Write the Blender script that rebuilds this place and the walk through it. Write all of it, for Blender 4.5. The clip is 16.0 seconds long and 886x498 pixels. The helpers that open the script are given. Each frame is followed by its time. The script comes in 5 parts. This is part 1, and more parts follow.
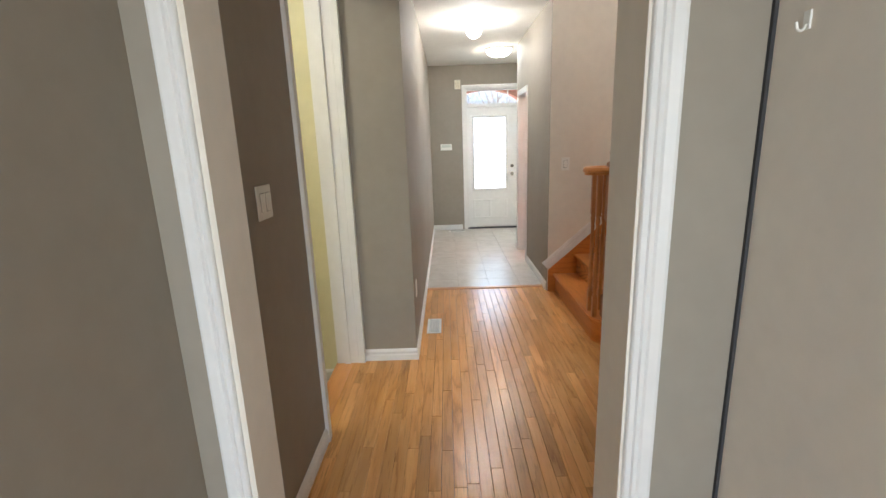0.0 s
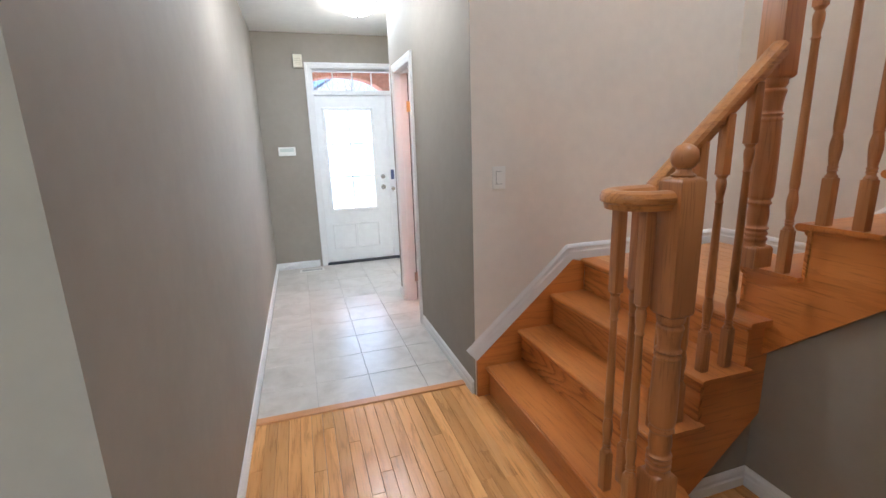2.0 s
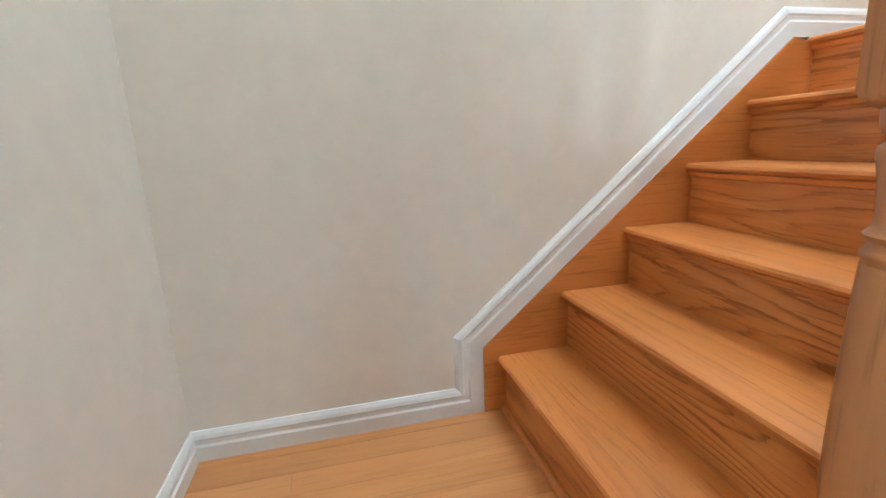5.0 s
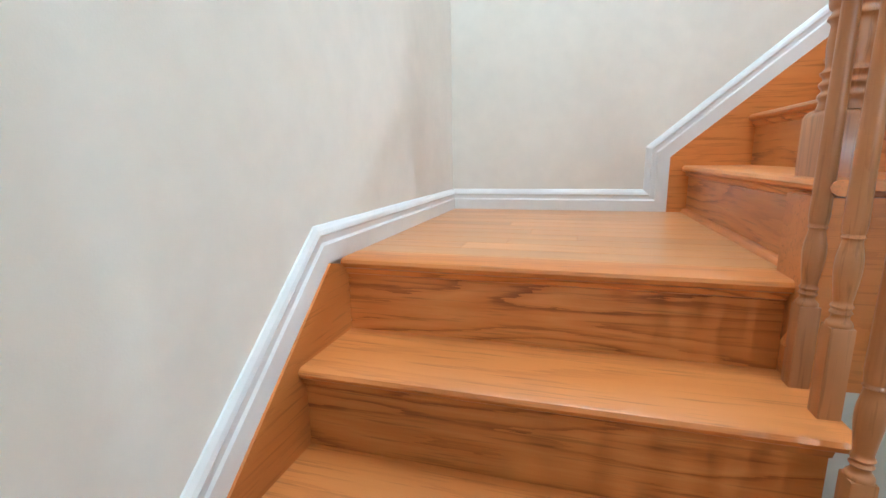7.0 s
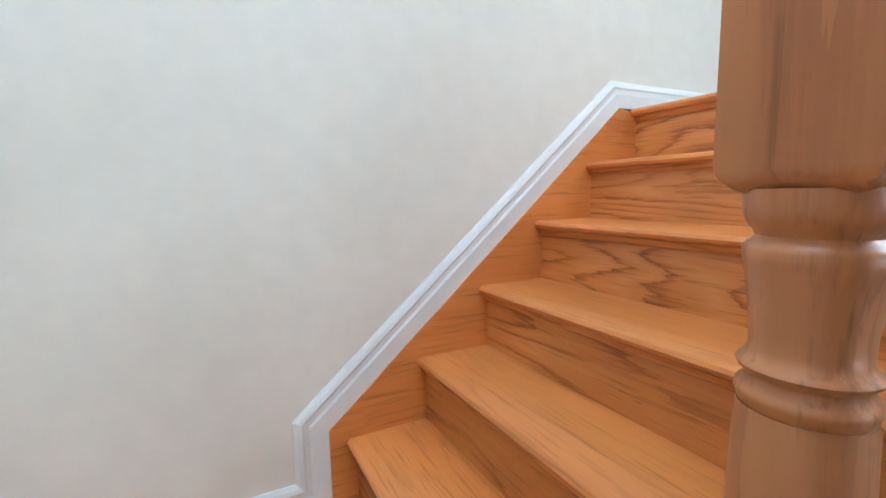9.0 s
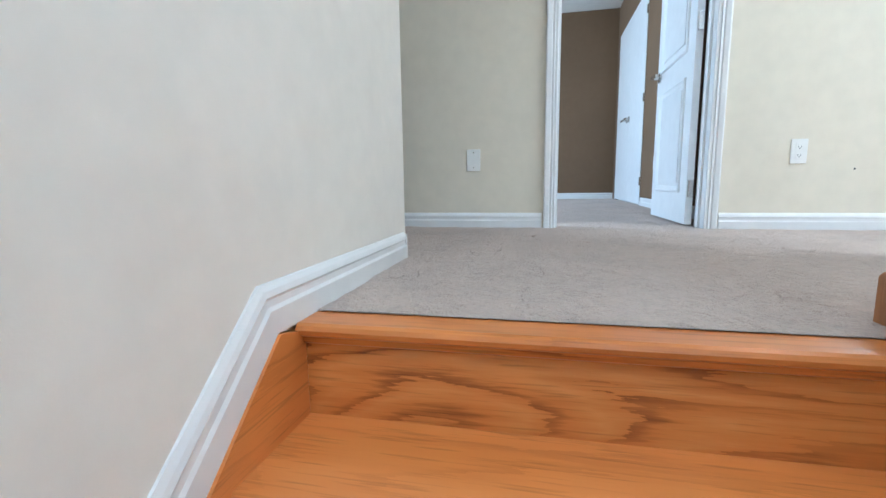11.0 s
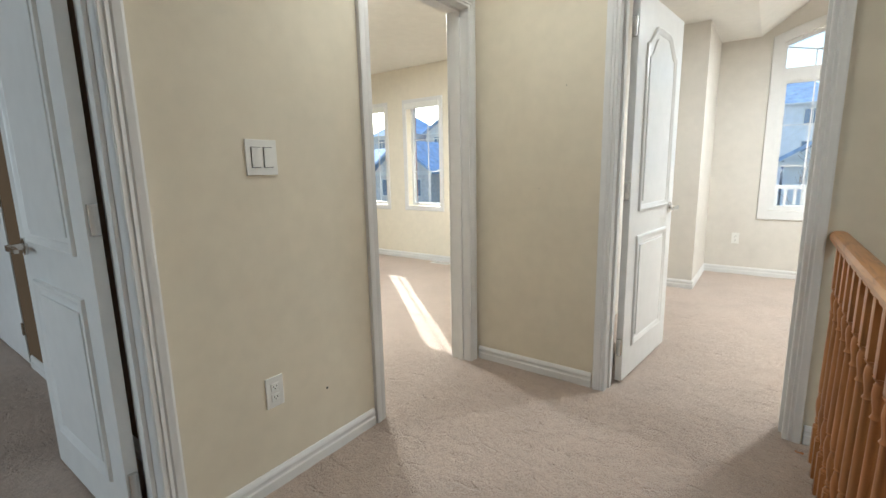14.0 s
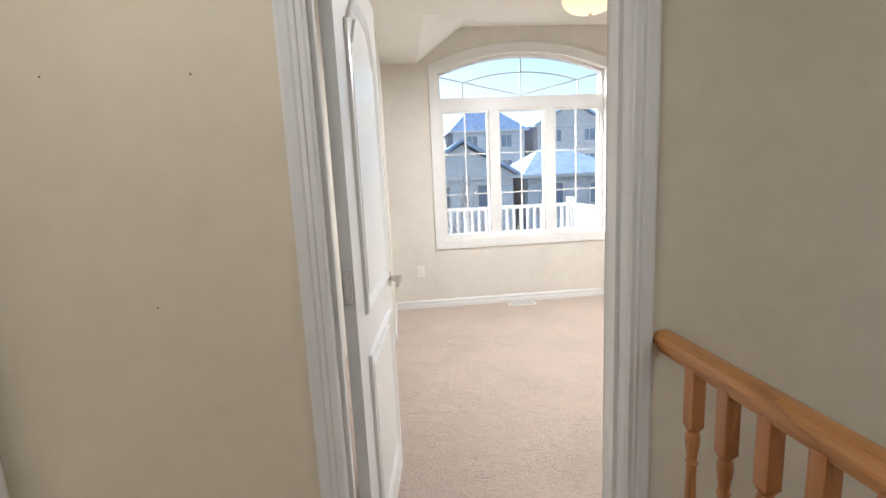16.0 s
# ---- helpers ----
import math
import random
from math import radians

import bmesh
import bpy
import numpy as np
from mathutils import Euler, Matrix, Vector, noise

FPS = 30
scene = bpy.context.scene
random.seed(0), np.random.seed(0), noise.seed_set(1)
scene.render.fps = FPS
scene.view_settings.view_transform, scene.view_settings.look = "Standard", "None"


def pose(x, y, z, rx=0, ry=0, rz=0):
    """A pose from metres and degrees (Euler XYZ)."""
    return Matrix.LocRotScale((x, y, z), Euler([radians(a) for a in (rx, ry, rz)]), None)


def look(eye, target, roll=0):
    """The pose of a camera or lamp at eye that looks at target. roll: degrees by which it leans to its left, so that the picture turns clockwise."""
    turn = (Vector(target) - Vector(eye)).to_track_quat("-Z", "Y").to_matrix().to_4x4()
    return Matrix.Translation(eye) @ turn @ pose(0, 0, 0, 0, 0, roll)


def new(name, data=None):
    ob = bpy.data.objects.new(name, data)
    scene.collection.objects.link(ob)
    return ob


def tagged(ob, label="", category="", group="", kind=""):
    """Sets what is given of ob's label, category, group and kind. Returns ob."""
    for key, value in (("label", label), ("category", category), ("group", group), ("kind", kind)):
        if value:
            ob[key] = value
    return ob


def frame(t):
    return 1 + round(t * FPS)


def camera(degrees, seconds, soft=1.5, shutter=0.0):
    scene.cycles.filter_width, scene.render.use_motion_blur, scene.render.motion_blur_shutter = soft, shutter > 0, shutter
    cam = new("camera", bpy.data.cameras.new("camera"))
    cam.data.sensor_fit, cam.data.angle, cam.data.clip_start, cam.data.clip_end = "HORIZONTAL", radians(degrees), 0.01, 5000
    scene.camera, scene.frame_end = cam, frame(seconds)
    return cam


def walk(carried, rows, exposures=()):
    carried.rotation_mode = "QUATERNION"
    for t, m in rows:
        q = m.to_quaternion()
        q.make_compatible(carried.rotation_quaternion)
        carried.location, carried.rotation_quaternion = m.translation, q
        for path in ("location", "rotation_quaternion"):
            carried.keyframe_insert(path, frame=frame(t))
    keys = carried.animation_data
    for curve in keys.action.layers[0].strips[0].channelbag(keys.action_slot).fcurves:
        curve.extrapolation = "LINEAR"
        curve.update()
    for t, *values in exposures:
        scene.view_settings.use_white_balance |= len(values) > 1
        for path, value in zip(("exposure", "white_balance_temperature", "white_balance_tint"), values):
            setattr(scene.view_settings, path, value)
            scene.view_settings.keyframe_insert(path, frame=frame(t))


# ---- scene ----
cam = camera(89.3, 16.0)
PATH = [
    (0, (0.144, -0.016, 1.474), (0.117, 1.93, 1.015), -2.0),
    (0.5, (0.13, 0.503, 1.461), (0.127, 2.451, 1.008), -2.3),
    (1, (0.167, 1.042, 1.464), (0.273, 2.986, 1.005), -2.4),
    (1.5, (0.169, 1.565, 1.443), (0.471, 3.488, 0.981), -2.3),
    (2, (0.26, 2.077, 1.425), (0.837, 3.938, 0.972), -1.9),
    (2.5, (0.35, 2.576, 1.421), (1.22, 4.324, 0.986), -2.0),
    (3, (0.526, 2.992, 1.413), (1.737, 4.527, 0.991), -2.0),
    (3.2, (0.636, 3.153, 1.426), (1.993, 4.562, 1.008), -2.0),
    (5.3, (1.706, 3.814, 1.669), (3.52, 3.1, 1.22), -2.6),
    (5.5, (1.781, 3.772, 1.734), (3.521, 2.892, 1.286), -2.7),
    (6, (1.96, 3.736, 1.864), (3.428, 2.454, 1.412), -2.6),
    (6.5, (2.147, 3.578, 1.962), (3.171, 1.918, 1.519), -0.6),
    (7, (2.274, 3.251, 2.115), (2.834, 1.373, 1.716), -1.0),
    (7.5, (2.35, 2.903, 2.217), (2.422, 0.935, 1.864), -0.7),
    (8, (2.34, 2.63, 2.455), (1.972, 0.705, 2.058), -0.0),
    (8.5, (2.323, 2.448, 2.61), (1.621, 0.607, 2.269), 0.4),
    (8.7, (2.248, 2.449, 2.659), (1.501, 0.614, 2.387), -0.5),
    (9.6, (2.07, 1.97, 2.885), (0.69, 0.55, 2.60), -0.7),
    (10.8, (1.612, 1.675, 3.241), (-0.269, 1.063, 2.943), -0.9),
    (11, (1.528, 1.656, 3.263), (-0.406, 1.236, 2.969), -0.8),
    (11.5, (1.267, 1.61, 3.423), (-0.705, 1.729, 3.113), 0.4),
    (12, (1.075, 1.666, 3.566), (-0.82, 2.197, 3.209), 0.5),
    (12.5, (0.881, 1.694, 3.724), (-0.884, 2.555, 3.343), 0.4),
    (13, (0.73, 1.788, 3.877), (-0.895, 2.894, 3.511), 0.1),
    (13.5, (0.559, 1.882, 3.999), (-0.873, 3.237, 3.662), -0.3),
    (14, (0.433, 1.994, 4.172), (-0.726, 3.587, 3.827), -1.1),
    (14.5, (0.259, 2.226, 4.27), (-0.547, 4.018, 3.9), -2.0),
    (15, (0.113, 2.473, 4.312), (-0.292, 4.397, 3.945), -2.6),
    (15.5, (0.019, 2.814, 4.319), (-0.036, 4.784, 3.979), -2.7),
    (16, (-0.004, 3.2, 4.336), (0.178, 5.167, 4.02), -2.7),
]
walk(cam, [(t, look(eye, target, roll)) for t, eye, target, roll in PATH],
     exposures=[(0, 2.68, 6250, 9), (0.5, 2.85, 6500, 8), (1.0, 2.88, 5980, 10), (1.5, 2.8, 5550, 12), (2.0, 2.9, 5480, 10), (2.5, 2.95, 5450, 10), (3.2, 2.8, 5480, 9), (5.5, 3.42, 4880, -6), (7.0, 3.14, 4780, -4), (8.0, 3.06, 4750, -1), (8.7, 2.9, 4680, -2),
                (11.0, 2.45, 4780, 1), (11.5, 2.35, 5000, 8), (12.0, 1.92, 5050, 6), (12.5, 1.6, 5200, 8), (13.0, 1.42, 5350, 4), (13.5, 1.25, 5550, -1), (14.0, 1.12, 5850, 3), (14.5, 1.1, 5950, 7), (15.0, 1.12, 5950, 8), (15.5, 1.02, 5900, 7), (16.0, 0.98, 5980, 9)])

# ---------------------------------------------------------------- world, sun, lights
SUN_WAY = Vector((1.49, -1.28, -1.0)).normalized()
world = bpy.data.worlds.new("sky")
scene.world = world
world.use_nodes = True
wn = world.node_tree
wn.nodes.clear()
w_out = wn.nodes.new("ShaderNodeOutputWorld")
w_bg = wn.nodes.new("ShaderNodeBackground")
w_sky = wn.nodes.new("ShaderNodeTexSky")
w_sky.sky_type = "NISHITA"
w_sky.sun_disc = False
w_sky.sun_elevation = math.asin(-SUN_WAY.z)
w_sky.sun_rotation = math.atan2(-SUN_WAY.x, -SUN_WAY.y)
w_bg.inputs["Strength"].default_value = 0.15
wn.links.new(w_sky.outputs["Color"], w_bg.inputs["Color"])
wn.links.new(w_bg.outputs["Background"], w_out.inputs["Surface"])

sun_data = bpy.data.lights.new("sun", "SUN")
sun_data.energy, sun_data.angle, sun_data.color = 5.0, radians(0.5), (1.0, 0.94, 0.85)
sun = new("sun", sun_data)
sun.matrix_world = look((0, 0, 20), Vector((0, 0, 20)) + SUN_WAY)


def window_light(name, eye, target, w, h, watts, color=(0.9, 0.95, 1.0)):
    d = bpy.data.lights.new(name, "AREA")
    d.shape, d.size, d.size_y, d.energy, d.color = "RECTANGLE", w, h, watts, color
    ob = new(name, d)
    ob.matrix_world = look(eye, target)
    return ob


def bulb(name, x, y, z, watts, color, radius=0.06):
    d = bpy.data.lights.new(name, "POINT")
    d.energy, d.color, d.shadow_soft_size = watts, color, radius
    ob = new(name, d)
    ob.location = (x, y, z)
    return ob


DAY = (0.88, 0.95, 1.0)
LAMP = (0.98, 0.97, 0.95)
window_light("window_light_a", (-3.0, -1.48, 4.4), (-3.0, 1.0, 3.9), 1.4, 1.2, 27, DAY)
window_light("window_light_kitchen", (0.1, -2.55, 1.4), (0.1, 0.0, 1.1), 1.1, 1.6, 10, DAY)
window_light("window_light_door", (0.89, 7.92, 1.30), (0.89, 5.0, 1.0), 0.64, 1.42, 1.5, (0.74, 0.88, 1.0))
bulb("hall_bulb", 0.47, 4.98, 2.58, 4.2, LAMP, 0.075)
window_light("foyer_lamp", (0.90, 6.5, 2.664), (0.90, 6.5, 0.0), 0.22, 0.22, 2.2, (0.76, 0.90, 1.0))
window_light("room_c_lamp", (1.26, 6.1, 5.39), (1.26, 6.1, 3.0), 0.22, 0.22, 33, LAMP)
# Fill light added to brighten the sunny bedroom, not a known lamp
window_light("room_b_fill", (-2.6, 4.6, 5.434), (-2.6, 4.6, 3.0), 0.22, 0.22, 28, LAMP)
# Point fill added so that the yellow wall is lit; the real source is unknown
bulb("yellow_room_fill", -1.4, 1.9, 2.6, 4.5, LAMP, 0.08)
# Salmon-tinted fill for the glow in the powder room; its fixture is unseen
bulb("powder_room_fill", 2.0, 5.4, 2.6, 9, (1.0, 0.58, 0.44), 0.08)
# Added fill that brightens the hall by the bedroom doors; its fixture is unseen
window_light("upper_hall_fill", (-0.42, 3.5, 5.345), (-0.42, 3.5, 3.0), 0.6, 0.6, 2.5, LAMP)
# Broad fill added over the stairwell in place of bounced daylight; no lamp known
window_light("stairwell_fill", (2.15, 2.45, 5.345), (2.15, 2.45, 3.0), 1.2, 1.2, 7.0, DAY)

# ---------------------------------------------------------------- materials


def nodes_of(name, rough=0.6, metal=0.0):
    m = bpy.data.materials.new(name)
    m.use_nodes = True
    nt = m.node_tree
    b = nt.nodes["Principled BSDF"]
    b.inputs["Roughness"].default_value = rough
    b.inputs["Metallic"].default_value = metal
    return m, nt, b


def coords(nt, scale=(1, 1, 1), jitter=False):
    tc = nt.nodes.new("ShaderNodeTexCoord")
    mp = nt.nodes.new("ShaderNodeMapping")
    mp.inputs["Scale"].default_value = scale
    nt.links.new(tc.outputs["Object"], mp.inputs["Vector"])
    if jitter:
        oi = nt.nodes.new("ShaderNodeObjectInfo")
        mul = nt.nodes.new("ShaderNodeVectorMath")
        mul.operation = "MULTIPLY"
        mul.inputs[1].default_value = (37.0, 53.0, 71.0)
        nt.links.new(oi.outputs["Random"], mul.inputs[0])
        nt.links.new(mul.outputs["Vector"], mp.inputs["Location"])
    return mp.outputs["Vector"]


def noise_tex(nt, vec, scale, detail=4.0, rough=0.55, distort=0.0):
    n = nt.nodes.new("ShaderNodeTexNoise")
    n.inputs["Scale"].default_value = scale
    n.inputs["Detail"].default_value = detail
    n.inputs["Roughness"].default_value = rough
    n.inputs["Distortion"].default_value = distort
    nt.links.new(vec, n.inputs["Vector"])
    return n.outputs["Fac"]


def ramp(nt, fac, stops):
    r = nt.nodes.new("ShaderNodeValToRGB")
    els = r.color_ramp.elements
    while len(els) < len(stops):
        els.new(0.5)
    for e, (p, c) in zip(els, stops):
        e.position, e.color = p, (*c, 1.0)
    nt.links.new(fac, r.inputs["Fac"])
    return r.outputs["Color"]


def blend(nt, a, b, fac, mode="MIX"):
    m = nt.nodes.new("ShaderNodeMix")
    m.data_type, m.blend_type = "RGBA", mode
    nt.links.new(a, m.inputs["A"])
    nt.links.new(b, m.inputs["B"])
    if isinstance(fac, float):
        m.inputs["Factor"].default_value = fac
    else:
        nt.links.new(fac, m.inputs["Factor"])
    return m.outputs["Result"]


def bump(nt, b, height, strength, distance):
    n = nt.nodes.new("ShaderNodeBump")
    n.inputs["Strength"].default_value = strength
    n.inputs["Distance"].default_value = distance
    nt.links.new(height, n.inputs["Height"])
    nt.links.new(n.outputs["Normal"], b.inputs["Normal"])


def paint(name, color, rough=0.72, mottle=0.06, grain=0.25):
    """Rolled wall paint: slow mottling, scuffs and a fine orange-peel relief."""
    m, nt, b = nodes_of(name, rough)
    b.inputs["Specular IOR Level"].default_value = 0.3
    v = coords(nt)
    lo = tuple(c * (1 - mottle) for c in color)
    hi = tuple(min(1, c * (1 + mottle)) for c in color)
    big = ramp(nt, noise_tex(nt, v, 1.3, 5, 0.6), [(0.3, lo), (0.7, hi)])
    fine = ramp(nt, noise_tex(nt, v, 14, 3), [(0.3, (0.95, 0.95, 0.95)), (0.7, (1, 1, 1))])
    nt.links.new(blend(nt, big, fine, 1.0, "MULTIPLY"), b.inputs["Base Color"])
    bump(nt, b, noise_tex(nt, v, 260, 2), grain, 0.0006)
    return m


def oak(name, axis, dark, mid, light, rough=0.3, pores=0.5, figure=0.5, wear=0.19, bands=9.0, tone=(0.84, 1.08)):
    """Stained plain-sawn oak along the given axis: nested cathedral arches broken into pores, straight grain, and a tone for each board."""
    m, nt, b = nodes_of(name, rough)

    def stretched(k):
        sc = [1.0, 1.0, 1.0]
        sc[axis] = k
        return coords(nt, tuple(sc), jitter=True)

    def math_node(op, x, y):
        n = nt.nodes.new("ShaderNodeMath")
        n.operation = op
        for i, q in enumerate((x, y)):
            if isinstance(q, float):
                n.inputs[i].default_value = q
            elif q is not None:
                nt.links.new(q, n.inputs[i])
        return n.outputs[0]

    arch = noise_tex(nt, stretched(0.13), 5.5, 1.5, 0.4, 0.25)
    wob = noise_tex(nt, stretched(0.07), 90, 3, 0.65)
    f = math_node("ADD", math_node("MULTIPLY", arch, bands), math_node("MULTIPLY", wob, 0.8))
    saw = math_node("FRACT", f, None)
    pore = noise_tex(nt, stretched(0.04), 130, 2, 0.6)
    fleck = noise_tex(nt, stretched(0.05), 60, 2, 0.6)
    rings = ramp(nt, saw, [(0.0, tuple(c * 0.58 for c in dark)), (0.12, tuple(c * 0.78 for c in dark)), (0.26, mid), (0.7, light), (1.0, mid)])
    base = ramp(nt, noise_tex(nt, stretched(0.06), 9, 4, 0.6), [(0.15, dark), (0.45, mid), (0.85, light)])
    gate = ramp(nt, math_node("ADD", math_node("MULTIPLY", fleck, 0.6), math_node("MULTIPLY", noise_tex(nt, stretched(0.3), 3.5, 2), 0.6)), [(0.48, (0.25, 0.25, 0.25)), (0.68, (1, 1, 1))])
    sep = math_node("MULTIPLY", gate, figure)
    col = blend(nt, base, rings, sep)
    pr = ramp(nt, pore, [(0.30, (1 - pores * 0.55,) * 3), (0.43, (1, 1, 1))])
    col = blend(nt, col, pr, 1.0, "MULTIPLY")
    big = ramp(nt, noise_tex(nt, stretched(0.35), 4, 3), [(0.3, (0.88, 0.86, 0.84)), (0.7, (1.05, 1.05, 1.05))])
    col = blend(nt, col, big, 1.0, "MULTIPLY")
    oi = nt.nodes.new("ShaderNodeObjectInfo")
    lo, hi = tone
    shade = ramp(nt, oi.outputs["Random"], [(0.0, (lo, lo * 0.975, lo * 0.93)), (1.0, (hi, hi * 0.98, hi * 0.965))])
    nt.links.new(blend(nt, col, shade, 1.0, "MULTIPLY"), b.inputs["Base Color"])
    rr = nt.nodes.new("ShaderNodeMapRange")
    rr.inputs["To Min"].default_value, rr.inputs["To Max"].default_value = rough - wear * 0.4, rough + wear * 0.6
    nt.links.new(noise_tex(nt, coords(nt), 5, 4), rr.inputs["Value"])
    nt.links.new(rr.outputs["Result"], b.inputs["Roughness"])
    if pores:
        bump(nt, b, pore, 0.05, 0.0006)
    b.inputs["Coat Weight"].default_value = 0.15
    b.inputs["Coat Roughness"].default_value = 0.2
    return m


def plain(name, color, rough=0.4, metal=0.0, speck=0.05, scale=30):
    m, nt, b = nodes_of(name, rough, metal)
    v = coords(nt)
    c = ramp(nt, noise_tex(nt, v, scale, 3), [(0.3, tuple(k * (1 - speck) for k in color)), (0.7, tuple(min(1, k * (1 + speck)) for k in color))])
    nt.links.new(c, b.inputs["Base Color"])
    return m


def carpet_mat(name, color, worn=1.0):
    """Cut pile; worn sets how deep the footmarks, crumbs and matted clumps read."""
    m, nt, b = nodes_of(name, 0.95)
    v = coords(nt)
    big = ramp(nt, noise_tex(nt, v, 2.2, 6, 0.62, 0.4), [(0.3, tuple(c * (1 - 0.2 * worn) for c in color)), (0.55, color), (0.8, tuple(min(1, c * 1.06) for c in color))])
    tuft = noise_tex(nt, v, 150, 3, 0.75)
    clump = noise_tex(nt, v, 42, 4, 0.65, 0.5)
    tc = ramp(nt, tuft, [(0.3, (0.55, 0.53, 0.51)), (0.6, (1, 1, 1))])
    cc = ramp(nt, clump, [(0.28, (0.72, 0.70, 0.69)), (0.55, (1, 1, 1))])
    col = blend(nt, blend(nt, big, tc, min(1.0, 0.2 + 0.35 * worn), "MULTIPLY"), cc, min(1.0, 0.7 * worn), "MULTIPLY")
    nt.links.new(col, b.inputs["Base Color"])
    dents = noise_tex(nt, v, 9, 4, 0.62, 0.8)
    pits = ramp(nt, noise_tex(nt, coords(nt, (0.7, 1.3, 1)), 15, 5, 0.6, 0.9), [(0.60, (1, 1, 1)), (0.70, (0, 0, 0))])
    h = None
    for src, k in ((dents, 2.2 * worn), (pits, 1.3 * worn), (clump, 1.4 * worn), (tuft, 1.0)):
        mul = nt.nodes.new("ShaderNodeMath")
        mul.operation = "MULTIPLY_ADD"
        mul.inputs[1].default_value = k
        nt.links.new(src, mul.inputs[0])
        mul.inputs[2].default_value = 0.0
        if h is not None:
            nt.links.new(h, mul.inputs[2])
        h = mul.outputs[0]
    bump(nt, b, h, 1.0, 0.009)
    b.inputs["Sheen Weight"].default_value = 0.25
    return m


def glass_mat(name, rough=0.0, tint=(0.98, 1.0, 1.0)):
    m, nt, b = nodes_of(name, rough)
    b.inputs["Base Color"].default_value = (*tint, 1)
    b.inputs["Transmission Weight"].default_value = 1.0
    b.inputs["IOR"].default_value = 1.45
    return m


def glow(name, color, strength):
    m, nt, b = nodes_of(name, 0.4)
    b.inputs["Base Color"].default_value = (0.9, 0.88, 0.82, 1)
    b.inputs["Emission Color"].default_value = (*color, 1)
    b.inputs["Emission Strength"].default_value = strength
    return m


def tile_mat(name):
    m, nt, b = nodes_of(name, 0.28)
    v = coords(nt, jitter=True)
    c = ramp(nt, noise_tex(nt, v, 5, 6, 0.65, 0.6), [(0.3, (0.42, 0.38, 0.33)), (0.55, (0.55, 0.51, 0.46)), (0.8, (0.6, 0.57, 0.52))])
    nt.links.new(c, b.inputs["Base Color"])
    bump(nt, b, noise_tex(nt, v, 60, 3), 0.1, 0.001)
    return m


M_GREY = paint("taupe_paint", (0.31, 0.275, 0.23))
M_CREAM = paint("cream_paint", (0.77, 0.715, 0.635), 0.72, 0.035)
M_UPPER = paint("warm_cream_paint", (0.73, 0.66, 0.53), 0.72, 0.035)
M_BROWN = paint("brown_paint", (0.165, 0.104, 0.057))
M_ROOMB = paint("ivory_paint", (0.81, 0.75, 0.63), 0.72, 0.035)
M_ROOMC = paint("pale_grey_paint", (0.70, 0.66, 0.60))
M_YELLOW = paint("yellow_green_paint", (0.66, 0.62, 0.40))
M_PINK = paint("salmon_paint", (0.72, 0.42, 0.31))
M_CEIL = paint("ceiling_paint", (0.80, 0.78, 0.73), 0.8, 0.03, 0.6)
M_TRIM = paint("white_trim_paint", (0.76, 0.75, 0.735), 0.32, 0.03, 0.08)
M_DOOR = paint("door_white_paint", (0.80, 0.80, 0.79), 0.3, 0.02, 0.15)
M_FLOOR = oak("oak_floor_along_y", 1, (0.42, 0.175, 0.05), (0.64, 0.31, 0.095), (0.76, 0.42, 0.155), 0.22, 0.5, 0.45, 0.1, 7.0, (0.78, 1.2))
M_LAND = oak("oak_floor_along_x", 0, (0.50, 0.20, 0.058), (0.63, 0.28, 0.094), (0.70, 0.34, 0.125), 0.31, 0.25, 0.22, 0.04, 6.0, (0.86, 1.06))
M_LANDY = oak("oak_landing_along_y", 1, (0.50, 0.20, 0.058), (0.63, 0.28, 0.094), (0.70, 0.34, 0.125), 0.31, 0.25, 0.22, 0.04, 6.0, (0.86, 1.06))
STAIN = ((0.42, 0.128, 0.027), (0.60, 0.215, 0.045), (0.69, 0.30, 0.080))
TREAD = ((0.50, 0.162, 0.034), (0.60, 0.212, 0.045), (0.66, 0.260, 0.064))
M_OAKX = oak("stained_oak_along_x", 0, *TREAD, 0.36, 0.5, 0.30, 0.14)
M_OAKY = oak("stained_oak_along_y", 1, *TREAD, 0.36, 0.5, 0.30, 0.14)
M_RISERX = oak("riser_oak_along_x", 0, *STAIN, 0.40, 0.55, 0.90, 0.14, 17.0)
M_RISERY = oak("riser_oak_along_y", 1, *STAIN, 0.40, 0.55, 0.90, 0.14, 17.0)
M_OAKZ = oak("stained_oak_upright", 2, (0.30, 0.110, 0.036), (0.45, 0.190, 0.066), (0.55, 0.27, 0.105), 0.345, 0.5, 0.30, 0.1)
M_RAIL = oak("handrail_oak", 1, (0.34, 0.135, 0.038), (0.49, 0.225, 0.07), (0.58, 0.30, 0.105), 0.34, 0.5, 0.55, 0.1, 14.0)
M_RAILX = oak("handrail_oak_along_x", 0, (0.34, 0.125, 0.034), (0.49, 0.205, 0.058), (0.58, 0.28, 0.09), 0.34, 0.5, 0.55, 0.1, 14.0)
M_CARPET = carpet_mat("trodden_beige_carpet", (0.605, 0.475, 0.385), 0.85)
# Same carpet, paler and flatter: the bedrooms' bright light is put into it
M_CARPET_BRIGHT = carpet_mat("bright_room_carpet", (0.61, 0.485, 0.40), 0.6)
M_TILE = tile_mat("beige_tile")
M_GROUT = plain("grout", (0.30, 0.28, 0.25), 0.9)
M_TILE_GROUT = plain("pale_grout", (0.36, 0.33, 0.30), 0.9)
M_PLASTIC = plain("white_plastic", (0.80, 0.79, 0.75), 0.35, 0, 0.02)
M_SLOT = plain("dark_slot", (0.03, 0.03, 0.03), 0.6)
